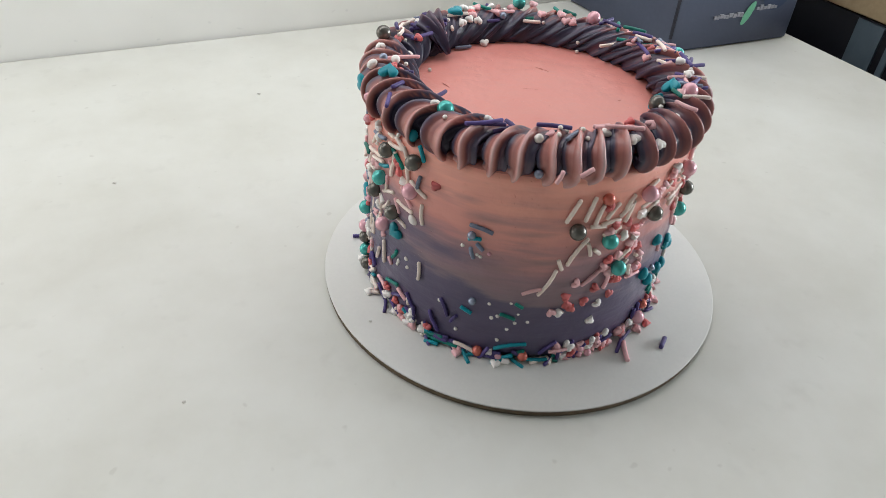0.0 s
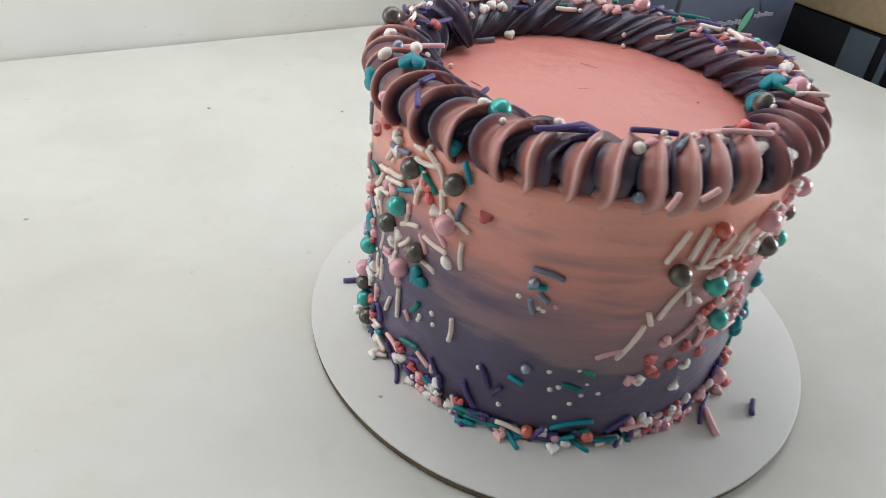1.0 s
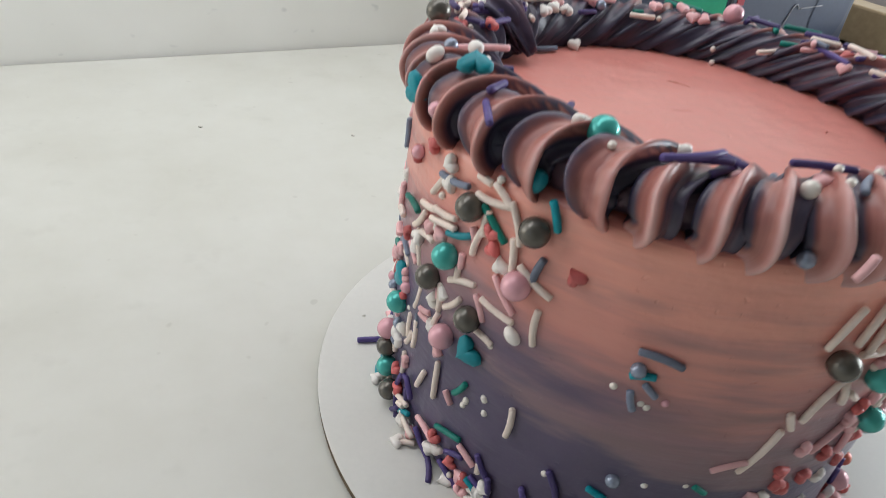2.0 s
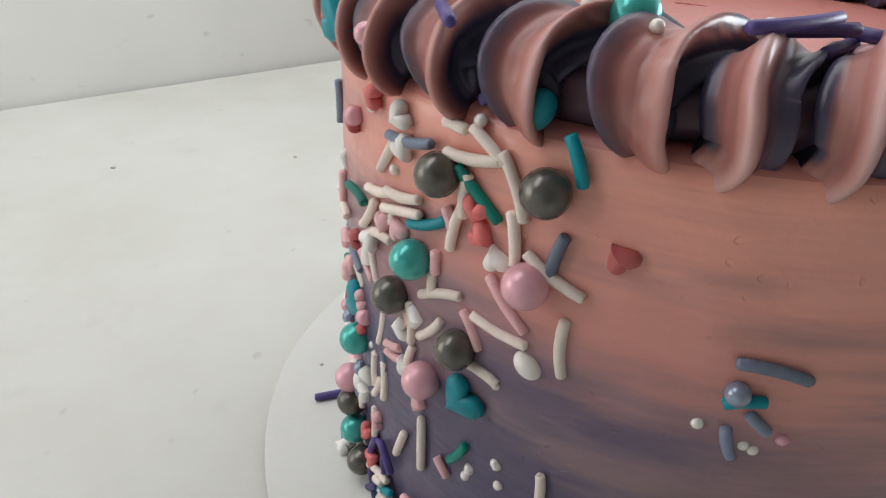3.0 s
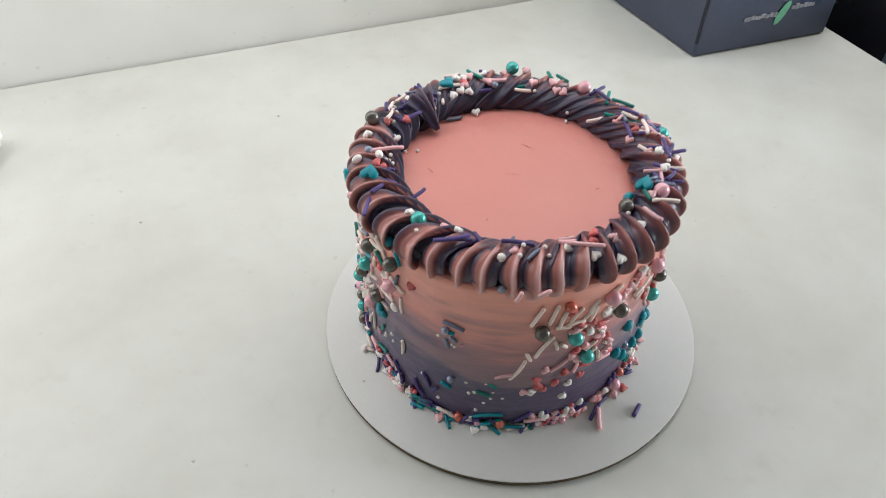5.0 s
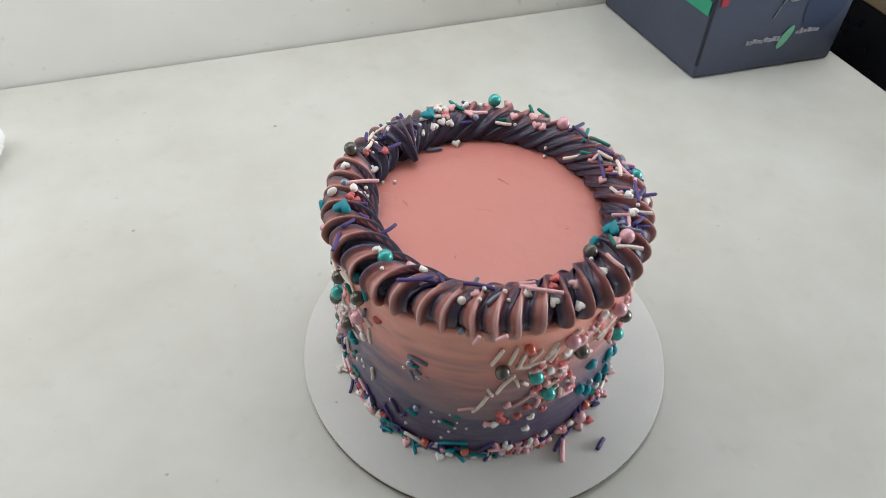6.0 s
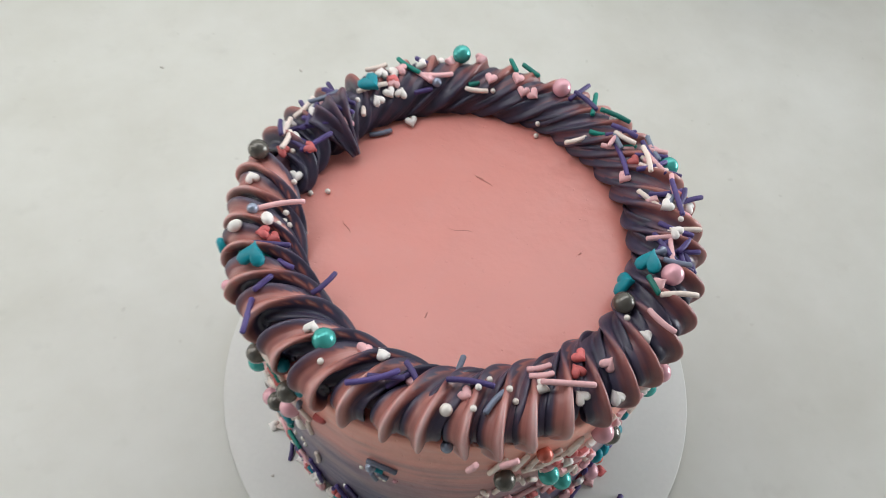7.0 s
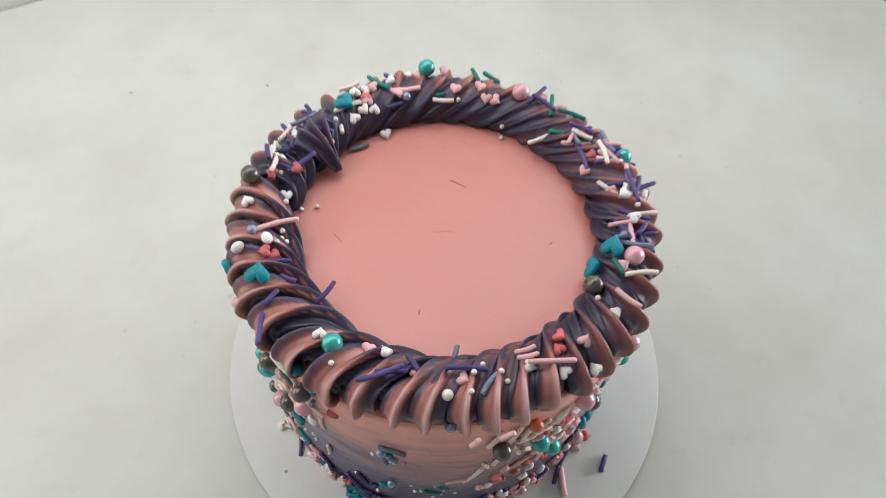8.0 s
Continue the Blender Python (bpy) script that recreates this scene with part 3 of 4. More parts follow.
for deg, r_in, z_in, twist in ((149, 0.0480, 0.0995, 0.06), (155, 0.0520, 0.0990, -0.06), (143, 0.0525, 0.0990, 0.10)):
    # pulled-out leaf where a run of piping stops
    a = radians(deg)
    tail = [Vector((r * math.cos(a + k * twist), r * math.sin(a + k * twist), RING_Z + 0.0070 + (z_in - RING_Z - 0.0070) * k ** 1.5)) for k, r in [(q / 14, 0.0645 + (r_in - 0.0645) * q / 14) for q in range(15)]]
    rows = [star_at(STAR["dark"], k * 360 / 60) for k in range(60)]
    bm = tube(tail, [0.0054 * (1 - 0.66 * (q / 14) ** 2.4) for q in range(15)], 60, lambda i, q: rows[int(round(q / (2 * math.pi) * 60)) % 60][0] ** (1 + 1.6 * (i / 14) ** 2))
    me = mesh_of("piped_tail", bm, "piping")
    me.attributes.new("tint", "FLOAT", "POINT").data.foreach_set("value", [0.16 + 0.30 * rows[k][1] * (1 - 0.6 * i / 14) for i in range(15) for k in range(60)])
    part("piped_tail", me, None, cake)
for style, angles, slant, fat, drop, hook, roll in RIM:
    for a in angles:
        n_swirl += 1
        swirl(style, a + RIM_RNG.uniform(-0.5, 0.5), slant + RIM_RNG.uniform(-2.0, 2.0), fat * RIM_RNG.uniform(0.95, 1.05), drop + RIM_RNG.uniform(-0.12, 0.12), hook + RIM_RNG.uniform(-1, 1), n_swirl, roll)

# ------------------------------------------------------------------ sprinkles
def rod_mesh(length, bend, colour, radius=0.00088):
    pts = []
    for i in range(7):
        s = (-0.5, -0.47, -0.25, 0.0, 0.25, 0.47, 0.5)[i]
        pts.append(Vector((s * length, bend * length * (0.25 - s * s), 0)))
    e = radius
    rad = [e * 0.70, e * 0.99, e, e * 1.03, e, e * 0.98, e * 0.70]
    return mesh_of("sprinkle_rod", tube(pts, rad, 8), colour)


def heart_mesh(size, thick, colour):
    """A small puffy heart, flat in x and y, facing z."""
    bm = bmesh.new()
    outline = []
    for i in range(18):
        a = 2 * math.pi * i / 18
        x = 16 * math.sin(a) ** 3
        y = 13 * math.cos(a) - 5 * math.cos(2 * a) - 2 * math.cos(3 * a) - math.cos(4 * a)
        outline.append((x / 32 * size, (y + 2.5) / 32 * size))
    rings = []
    for k, z in ((0.86, -0.5), (1.0, -0.15), (0.98, 0.2), (0.78, 0.5)):
        rings.append([bm.verts.new((x * k, y * k, z * thick)) for x, y in outline])
    for lo, hi in zip(rings, rings[1:]):
        for i in range(18):
            j = (i + 1) % 18
            bm.faces.new((lo[j], lo[i], hi[i], hi[j]))
    bm.faces.new(rings[0])
    top = bm.verts.new((0, 0, thick * 0.62))
    for i in range(18):
        j = (i + 1) % 18
        bm.faces.new((rings[-1][j], rings[-1][i], top))
    bmesh.ops.recalc_face_normals(bm, faces=bm.faces[:])
    return mesh_of("sprinkle_heart", bm, colour)


def ball_mesh(radius, colour, fine=True, squash=1.0, name="sugar_pearl"):
    bm = bmesh.new()
    bmesh.ops.create_uvsphere(bm, u_segments=20 if fine else 10, v_segments=14 if fine else 7, radius=radius)
    for v in bm.verts:
        v.co.x *= squash
    return mesh_of(name, bm, colour)


LENGTHS, BENDS = (0.0042, 0.0056, 0.0070, 0.0085, 0.0100, 0.0115, 0.0132, 0.0150), (0.0, 0.18, -0.22)
RODS = {(c, n, k): rod_mesh(n, k, "sugar_" + c) for c in ("cream", "pink", "purple", "green", "teal", "slate") for n in LENGTHS for k in BENDS}
HEARTS = {c: heart_mesh(0.0086 if c in ("teal",) else 0.0048, 0.0023 if c in ("teal",) else 0.0021, "sugar_" + c) for c in ("red", "pink", "white", "teal")}
BIG = {c: ball_mesh(0.0034, "pearl_" + c) for c in ("teal", "grey", "pink")}
BIG["rose"] = ball_mesh(0.0024, "pearl_rose")
SMALL = {c: ball_mesh(0.0018, "pearl_" + c, name="sugar_bead") for c in ("blue", "white", "pink")}
MINI = {c: ball_mesh(0.00098, "pearl_" + c, False, name="sugar_bead") for c in ("white", "pink", "blue")}
OVALS = {c: ball_mesh(0.0022 if c == "teal" else 0.0018, "sugar_" + c, True, 1.40, "sugar_oval") for c in ("white", "teal")}
SPR = random.Random(23)


def put(mesh, at, x_axis, out, name=None):
    """Lays a piece with its length along x_axis and its face towards out, on the cake."""
    z = Vector(out).normalized()
    x = Vector(x_axis)
    x = (x - z * x.dot(z)).normalized()
    y = z.cross(x)
    m = Matrix((x, y, z)).transposed().to_4x4()
    ob = new(name or mesh.name.split(".")[0], mesh)
    ob.parent = cake
    ob.matrix_basis = Matrix.Translation(at) @ m
    return ob


def on_side(mesh, deg, mm, tilt, proud, lean=0.0):
    """On the flank: degrees round, millimetres over the table, tilt of its length from level, metres proud."""
    a, q = radians(deg), radians(tilt)
    n, t = Vector((math.cos(a), math.sin(a), 0)), Vector((-math.sin(a), math.cos(a), 0))
    x = t * math.cos(q) + Vector((0, 0, 1)) * math.sin(q)
    out = n + x.cross(n) * lean
    return put(mesh, n * (CAKE_R + proud) + Vector((0, 0, mm / 1000 - CAKE.z)), x, out)


def rod(colour, length):
    n = min(LENGTHS, key=lambda v: abs(v - length))
    return RODS[(colour, n, SPR.choice(BENDS) if n > 0.005 else 0.0)]


def rim_out(deg, r):
    a = radians(deg)
    k = max(-0.95, min(0.95, (r / 1000 - RING_R) / 0.0145))
    return Vector((math.cos(a) * k, math.sin(a) * k, math.sqrt(1 - k * k))), k


RIM_BUMPS = [(c.matrix_basis, c.data) for c in cake.children if c.name.startswith("piped_swirl")]
from mathutils.bvhtree import BVHTree
bv, bf, base = [], [], 0
for m, me in RIM_BUMPS:
    bv += [v.co.copy() for v in me.vertices]
    bf += [[base + i for i in p.vertices] for p in me.polygons]
    base += len(me.vertices)
RIM_TREE = BVHTree.FromPolygons(bv, bf)


def rim_rest(x, y, fallback):
    """Height of the piped ring, or of the cake's top, under a place."""
    hit = RIM_TREE.ray_cast(Vector((x, y, 0.2)), Vector((0, 0, -1)))
    return hit[0].z if hit[0] is not None else fallback


def on_rim(mesh, deg, r, lift, heading=None, rise=0.0, flat=True):
    a = radians(deg)
    x, y = r / 1000 * math.cos(a), r / 1000 * math.sin(a)
    z = rim_rest(x, y, CAKE_TOP)
    out, k = rim_out(deg, r)
    if not flat:
        out = Vector((0, 0, 1))
    out = out + Vector((SPR.uniform(-0.35, 0.35), SPR.uniform(-0.35, 0.35), 0))
    h = radians(SPR.uniform(0, 360) if heading is None else heading)
    return put(mesh, Vector((x, y, z + lift)), (math.cos(h), math.sin(h), rise), out)


def rim_rod(colour, deg, r, heading, length):
    """A rod that lies on the ridges: its ends rest on the ring."""
    a, h = radians(deg), radians(heading)
    c = Vector((r / 1000 * math.cos(a), r / 1000 * math.sin(a), 0))
    d = Vector((math.cos(h), math.sin(h), 0)) * length * 0.42
    za, zc, zb = (rim_rest(p.x, p.y, CAKE_TOP) for p in (c - d, c, c + d))
    if r > 73:
        za, zb = max(za, zc - 0.003), max(zb, zc - 0.003)
    slope = max(-0.55, min(0.55, (zb - za) / (2 * d.length)))
    # it lies across the highest fins below it
    z = max(rim_rest(c.x + d.x * q, c.y + d.y * q, CAKE_TOP) - slope * d.length * q for q in (-0.8, -0.5, -0.25, 0.0, 0.25, 0.5, 0.8)) + 0.0004
    return put(rod(colour, length), Vector((c.x, c.y, z)), (math.cos(h), math.sin(h), slope), (0, 0, 1))


# pearls on the flank: degrees round, millimetres over the table
for colour, places in {
    "grey": [(-136.0, 91.4), (-122.7, 94.0), (-144.9, 64.8), (-132.5, 62.9), (-69.6, 77.4), (-41.4, 77.5), (-16, 74), (-158, 9), (-164, 20)],
    "teal": [(-140.5, 74.7), (-157.9, 43.9), (-57.9, 70.4), (-51.8, 54.1), (-162, 14), (-20, 66)],
    "pink": [(-123.9, 79.5), (-138.3, 51.9), (-46.5, 89.3), (-165, 26), (-31.3, 11), (-25, 90)],
    "rose": [(-61.5, 91.0), (-79.7, 7.5), (-95.3, 7.0), (-28, 16)],
}.items():
    for d, h in places:
        on_side(BIG[colour], d, h, SPR.uniform(0, 180), 0.0016 if colour == "rose" else 0.0024)
for d, h in [(-101.2, 69.9), (-98.9, 35.4), (-98.4, 6.5), (-158.6, 35.1), (-168, 40), (-30, 40)]:
    on_side(SMALL["blue"], d, h, 0, 0.0012)

# teal hearts and ovals on the flank
for d, h, q in [(-131.9, 52.5, -40), (-158.5, 52.0, 80), (-18.0, 46.0, 70), (-17.0, 32.0, 75), (-24.1, 35.1, 70), (-30.8, 33.7, 50), (-36.0, 41.0, 60), (-33.0, 58.0, 20), (-12.0, 40.0, 60)]:
    on_side(HEARTS["teal"] if d in (-131.9, -158.5, -18.0) else OVALS["teal"], d, h, q, 0.0016, SPR.uniform(-0.3, 0.3))

# rods on the flank: degrees round, millimetres up, tilt, length in millimetres
CREAM_WEST = [(-149.7, 81.8, 15, 7), (-143.8, 84.0, 12, 9), (-144.0, 81.0, 16, 9.5), (-153, 75.5, 50, 9), (-132.1, 95.4, 8, 8.2),
              (-130.0, 97.7, -33, 6), (-126.8, 92.8, -66, 8), (-134.5, 98.9, -3, 4), (-132.7, 89.0, -95, 6), (-133.9, 83.4, -105, 7),
              (-126.3, 85.2, -82, 7.5), (-121.2, 81.8, -26, 9), (-136.2, 70.1, 24, 9), (-141.9, 60.7, -86, 7.3), (-137.9, 62.5, 49, 7),
              (-127.2, 69.4, -8, 8), (-129.4, 59.8, -10, 5.5), (-119.2, 70.4, -87, 9.1), (-152.1, 41.2, -91, 7.4), (-149.2, 41.1, -93, 8),
              (-139.3, 34.9, -90, 11), (-153.2, 26, -93, 7), (-144.6, 29.4, -111, 7), (-137.6, 71.4, -91, 4.2)]
CREAM_EAST = [(-71.8, 86.4, 68, 10.5), (-66.5, 86.8, 76, 9.5), (-63.0, 83.3, 76, 8.0), (-58.5, 84.4, 56, 7.5), (-58.4, 79.0, 8, 7.7), (-57.3, 74.5, 20, 7.0),
              (-67.8, 66.1, 62, 13), (-64.1, 66.7, -72, 6), (-72.7, 59.9, -67, 5), (-75.9, 50.5, 66, 13.5), (-61.1, 65.0, -41, 4.2), (-53.9, 83.6, 50, 6),
              (-17, 66, -80, 10), (-120.0, 39.6, -91, 9), (-62.7, 78.0, -5, 6.3), (-52.7, 87.2, 61, 5.5)]
PINK_RODS = [(-131.0, 67.0, -60, 6.6), (-126.3, 74.5, -48, 8), (-137.1, 75.7, -91, 4), (-146.2, 52.3, 20, 5), (-146.0, 50.2, 12, 5), (-134.9, 84.3, -64, 4),
             (-134.9, 33.4, -48, 4), (-80.2, 45.6, 22, 6.8), (-61.4, 51.0, 42, 8), (-28.7, 52.4, -82, 7.0), (-22, 62, -57, 10)]
GREEN_RODS = [(-131.1, 90.1, -38, 9), (-132.3, 39.5, 60, 6.3), (-86.8, 30.1, -19, 6.3), (-83.5, 37.2, -34, 4.2), (-82.6, 8.0, 30, 8.5), (-64.3, 6.0, -5, 11), (-24, 24, 30, 6)]
TEAL_RODS = [(-120.4, 98.6, -69, 6.4), (-138.7, 82.0, 25, 8.5), (-100.2, 68.3, 12, 5), (-100.8, 29.2, -23, 5), (-84.4, 12.4, 18, 12.5), (-99.8, 6.0, 8, 8.0)]
SLATE_RODS = [(-142.2, 94.0, 10, 9.5), (-121.1, 84.8, 77, 6), (-98.4, 73.9, -10, 8.3), (-98.3, 65.0, -42, 4), (-100.6, 61.0, -71, 5.0)]
PURPLE_RODS = [(-123.2, 19.3, -55, 7.5), (-112.4, 15.6, -63, 10.5), (-108.8, 26.3, -67, 9), (-109.7, 8.2, 10, 8), (-115.2, 9, -63, 6.3), (-104.9, 21.7, 60, 5.0),
               (-71.4, 12.0, 45, 9.0), (-64.8, 10.8, 45, 9.0), (-58.6, 6, 15, 11), (-33, 12, 95, 8), (-30.5, 14, 100, 8), (-28, 14, 92, 7), (-131.3, 7, -30, 9), (-140.9, 8, -35, 9)]
for colour, rows in (("cream", CREAM_WEST), ("cream", CREAM_EAST), ("pink", PINK_RODS), ("green", GREEN_RODS), ("teal", TEAL_RODS), ("slate", SLATE_RODS), ("purple", PURPLE_RODS)):
    for d, h, q, n in rows:
        on_side(rod(colour, n * 1.16 / 1000), d, h, q, 0.0010, SPR.uniform(-0.3, 0.3))

# hearts and beads on the flank
for colour, places in {
    "white": [(-128.3, 81.2), (-140.7, 62.6), (-154, 65.5), (-144.3, 96.5), (-143.5, 91.7), (-56.0, 34.8), (-57.4, 25.9), (-69.6, 33.3), (-51.9, 70.4),
              (-46.8, 67.4), (-46.0, 78.5), (-106.8, 6), (-64.4, 12.3), (-48.8, 12.7), (-138.6, 9), (-124.0, 9), (-136, 12)],
    "red": [(-131.1, 87.5), (-130.3, 83.8), (-114.9, 87.0), (-160, 66), (-150.8, 97.7), (-52.1, 76.8), (-48.4, 73.0), (-48.4, 59.8), (-55.7, 58.6), (-58.3, 44.5), (-68.4, 42.3),
            (-67.8, 38.0), (-65.8, 35.3), (-62.1, 38.3), (-52.2, 38.8), (-50.4, 46.1), (-158, 17), (-155, 13), (-131.7, 12), (-54.9, 10.5), (-52.6, 11.9), (-22, 14)],
    "pink": [(-148.2, 76.3), (-163, 58), (-144.6, 77.5), (-56.9, 55.6), (-55.3, 52.6), (-65.7, 49.1), (-72.7, 34.0), (-52.3, 60.9), (-38.6, 9), (-41.5, 8), (-59.2, 10.6), (-56.5, 7), (-48.3, 65.1)],
}.items():
    for d, h in places:
        on_side(HEARTS[colour], d, h, SPR.uniform(0, 360), 0.0009, SPR.uniform(-0.35, 0.35))
on_side(OVALS["white"], -123.1, 65.3, -40, 0.001)
on_side(OVALS["teal"], -125.2, 103.6, 60, 0.0002)
on_side(OVALS["white"], -160, 30, -60, 0.001)
on_side(HEARTS["teal"], -158.0, 107.0, 75, 0.0030, 0.3)
BEADS = [(-131.6, 100.4), (-152.0, 95), (-127.2, 58.4), (-126.2, 41.3), (-130.5, 36.3), (-146.1, 87), (-104.1, 63.2), (-99.0, 60.6), (-97.9, 59.9), (-93.2, 35.7), (-86.1, 37.9), (-92.0, 27.7),
         (-90.0, 29.3), (-83.3, 32.1), (-84.0, 26.6), (-79.8, 27.7), (-86.3, 22.4), (-89.1, 15.0), (-104.0, 15.4), (-110.9, 28.8), (-126.4, 41.7), (-130.4, 37.1), (-131.0, 34.6), (-125.7, 37.0)]
for d, h in BEADS:
    on_side(MINI["white"], d, h, 0, 0.0003)
on_side(MINI["pink"], -95.2, 62.1, 0, 0.0003)

# thick drifts of mixed sprinkles on the flanks and round the foot


def drift(count, a0, a1, h0, h1, mix, slope=0.0, edge=0.0, long=False):
    kinds = [k for k, w in mix for _ in range(w)]
    for _ in range(count):
        s = SPR.random()
        d = a0 + (a1 - a0) * s
        h = h0 + (h1 - h0) * SPR.random() ** 1.15 + slope * s
        kind, colour = SPR.choice(kinds)
        if kind == "rod":
            sizes, tilt = ((0.0070, 0.0085, 0.0100, 0.0132), SPR.gauss(8, 22)) if long else ((0.0042, 0.0056, 0.0070, 0.0085, 0.0100), SPR.uniform(0, 180))
            on_side(rod(colour, SPR.choice(sizes)), d, h, tilt, SPR.uniform(0.0004, 0.0018) + edge, SPR.uniform(-0.5, 0.5))
        elif kind == "heart":
            on_side(HEARTS[colour], d, h, SPR.uniform(0, 360), SPR.uniform(0.0003, 0.0016) + edge, SPR.uniform(-0.6, 0.6))
        elif kind == "bead":
            on_side(MINI[colour], d, h, 0, 0.0004 + edge)
        else:
            on_side(SMALL[colour], d, h, 0, 0.0012 + edge)


R, HT, B, S = "rod", "heart", "bead", "small"
FOOT = [((R, "purple"), 7), ((R, "cream"), 3), ((R, "pink"), 2), ((R, "green"), 2), ((R, "teal"), 2), ((HT, "white"), 5), ((HT, "pink"), 3), ((HT, "red"), 1), ((S, "blue"), 1), ((S, "pink"), 1), ((B, "white"), 2)]
FOOT_FRONT = [((R, "purple"), 9), ((R, "cream"), 2), ((R, "green"), 3), ((R, "teal"), 4), ((HT, "white"), 1), ((HT, "pink"), 1), ((S, "blue"), 1), ((S, "pink"), 1)]
FOOT_EAST = [((R, "purple"), 4), ((R, "pink"), 2), ((R, "cream"), 1), ((R, "green"), 1), ((HT, "red"), 5), ((HT, "pink"), 6), ((HT, "white"), 4), ((S, "pink"), 2)]
FOOT_WEST = [((R, "purple"), 4), ((R, "cream"), 4), ((HT, "white"), 7), ((HT, "pink"), 2), ((HT, "red"), 1), ((R, "teal"), 1), ((S, "pink"), 1), ((B, "white"), 2)]
drift(24, -182, -150, 5.2, 13, FOOT_WEST, edge=0.0006)
drift(22, -150, -114, 5.2, 12, FOOT_WEST, edge=0.0006)
drift(22, -114, -66, 5.0, 8.2, FOOT_FRONT, edge=0.0008, long=True)
drift(34, -68, -30, 5.0, 12, FOOT_EAST, edge=0.0006)
drift(14, -30, -2, 5.2, 13, FOOT_EAST, edge=0.0006)
drift(60, 0, 178, 5.2, 13, FOOT, edge=0.0006)
drift(14, -160, -120, 12, 22, FOOT)
WEST = [((R, "cream"), 6), ((R, "pink"), 2), ((HT, "white"), 3), ((HT, "red"), 2), ((HT, "pink"), 2), ((R, "green"), 1), ((R, "slate"), 1), ((B, "white"), 2), ((S, "pink"), 1)]
drift(36, -172, -136, 44, 92, WEST)
drift(12, -176, -150, 22, 50, WEST)
drift(26, 178, 120, 30, 92, WEST)
EAST = [((R, "cream"), 5), ((R, "pink"), 2), ((HT, "pink"), 5), ((HT, "red"), 5), ((HT, "white"), 3), ((B, "white"), 2), ((S, "pink"), 1)]
drift(22, -60, -36, 68, 94, EAST)
drift(22, -40, -12, 78, 96, EAST)
drift(16, -56, -40, 44, 66, EAST)
drift(14, -26, -4, 50, 80, EAST)
drift(8, -24, -4, 14, 46, [((R, "green"), 2), ((R, "cream"), 2), ((HT, "pink"), 1), ((HT, "white"), 1)])
drift(14, 10, 80, 20, 90, EAST)

# pieces that fell on the board and lie against the foot
for _ in range(56):
    a, r = radians(SPR.uniform(-180, 0) if _ < 40 else SPR.uniform(0, 180)), CAKE_R + 0.0016 + 0.0046 * SPR.random() ** 1.8
    side = math.degrees(a)
    pile = FOOT if side > 0 else FOOT_WEST if side < -114 else FOOT_FRONT if side < -66 else FOOT_EAST
    kind, colour = SPR.choice([k for k, w in pile for _k in range(w)])
    mesh = {"rod": lambda: rod(colour, SPR.choice((0.0056, 0.0070, 0.0085, 0.0115))), "heart": lambda: HEARTS[colour], "bead": lambda: MINI[colour], "small": lambda: SMALL[colour]}[kind]()
    head = a + math.pi / 2 + SPR.uniform(-0.9, 0.9)
    put(mesh, Vector((r * math.cos(a), r * math.sin(a), {"rod": 0.0010, "heart": 0.0011, "bead": 0.0008, "small": 0.0018}[kind])), (math.cos(head), math.sin(head), 0), (0.25 * math.cos(a), 0.25 * math.sin(a), 1))

# sprinkles on the piped ring: degrees round, millimetres from the cake's middle
for colour, d, r in [("teal", -119.3, 63.1), ("teal", 101.4, 71.0), ("teal", 28.3, 73.0), ("grey", 175.5, 70.5), ("grey", -25.4, 56.6), ("pink", 68.1, 65.8), ("pink", -10.8, 66.0)]:
    on_rim(BIG[colour], d, r, 0.0028 if d != 28.3 else 0.0048)
for colour, d, r in [("blue", -165.7, 66.9), ("blue", -83.9, 74.0), ("blue", -2.6, 62.5), ("blue", 110.6, 58.5), ("white", -85.0, 68.3), ("pink", -148, 77)]:
    on_rim(SMALL[colour], d, r, 0.0012)
for d, r in [(-115.9, 68.5), (176.1, 54), (-179.3, 57), (-74.2, 58.6), (-77.7, 62.1), (-79.1, 68.2), (-70.1, 63.1), (-164.4, 57.8), (-163.0, 56.3), (-161.3, 59.2), (-166.2, 57.1), (70.1, 54),
             (169.3, 62.5), (-43.2, 65.5), (-68.9, 65.9), (-30, 60), (8, 68), (140, 60), (90, 58)]:
    on_rim(MINI["white"], d, r, 0.0005)
for d, r in [(-160.7, 72.0), (-161.1, 62.0)]:
    on_rim(OVALS["white"], d, r, 0.0012)
for colour, places in {
    "white": [(-176.7, 69.7), (175.8, 58.6), (-30.6, 67.3), (-61.7, 63.9), (-54.0, 69.5), (-104.3, 57), (-123.9, 62.9), (128.1, 58.5), (124.1, 57.5), (133.4, 57.5), (114.0, 67.1), (155.4, 64.5), (10.9, 63.1), (14.7, 73.3)],
    "red": [(-157.5, 63.8), (-155.8, 60.5), (-48.5, 59.9), (-51.5, 62.8), (171.0, 65.2), (166.6, 57), (124.9, 63.0), (31.7, 61.4), (18.7, 71.8), (11.5, 73.1)],
    "pink": [(-109.6, 58), (-80.4, 63.3), (-93.6, 61.1), (79.3, 59), (75.5, 59.5), (121.4, 66.1), (148.2, 56), (27.9, 56), (-6.0, 69.9), (91.5, 60.5)],
    "teal": [(-149.5, 67.5), (133.3, 62.5), (-16.5, 54.0), (-8.6, 58.5)],
}.items():
    for d, r in places:
        on_rim(HEARTS[colour], d, r, 0.0011 if colour != "teal" else 0.0030)
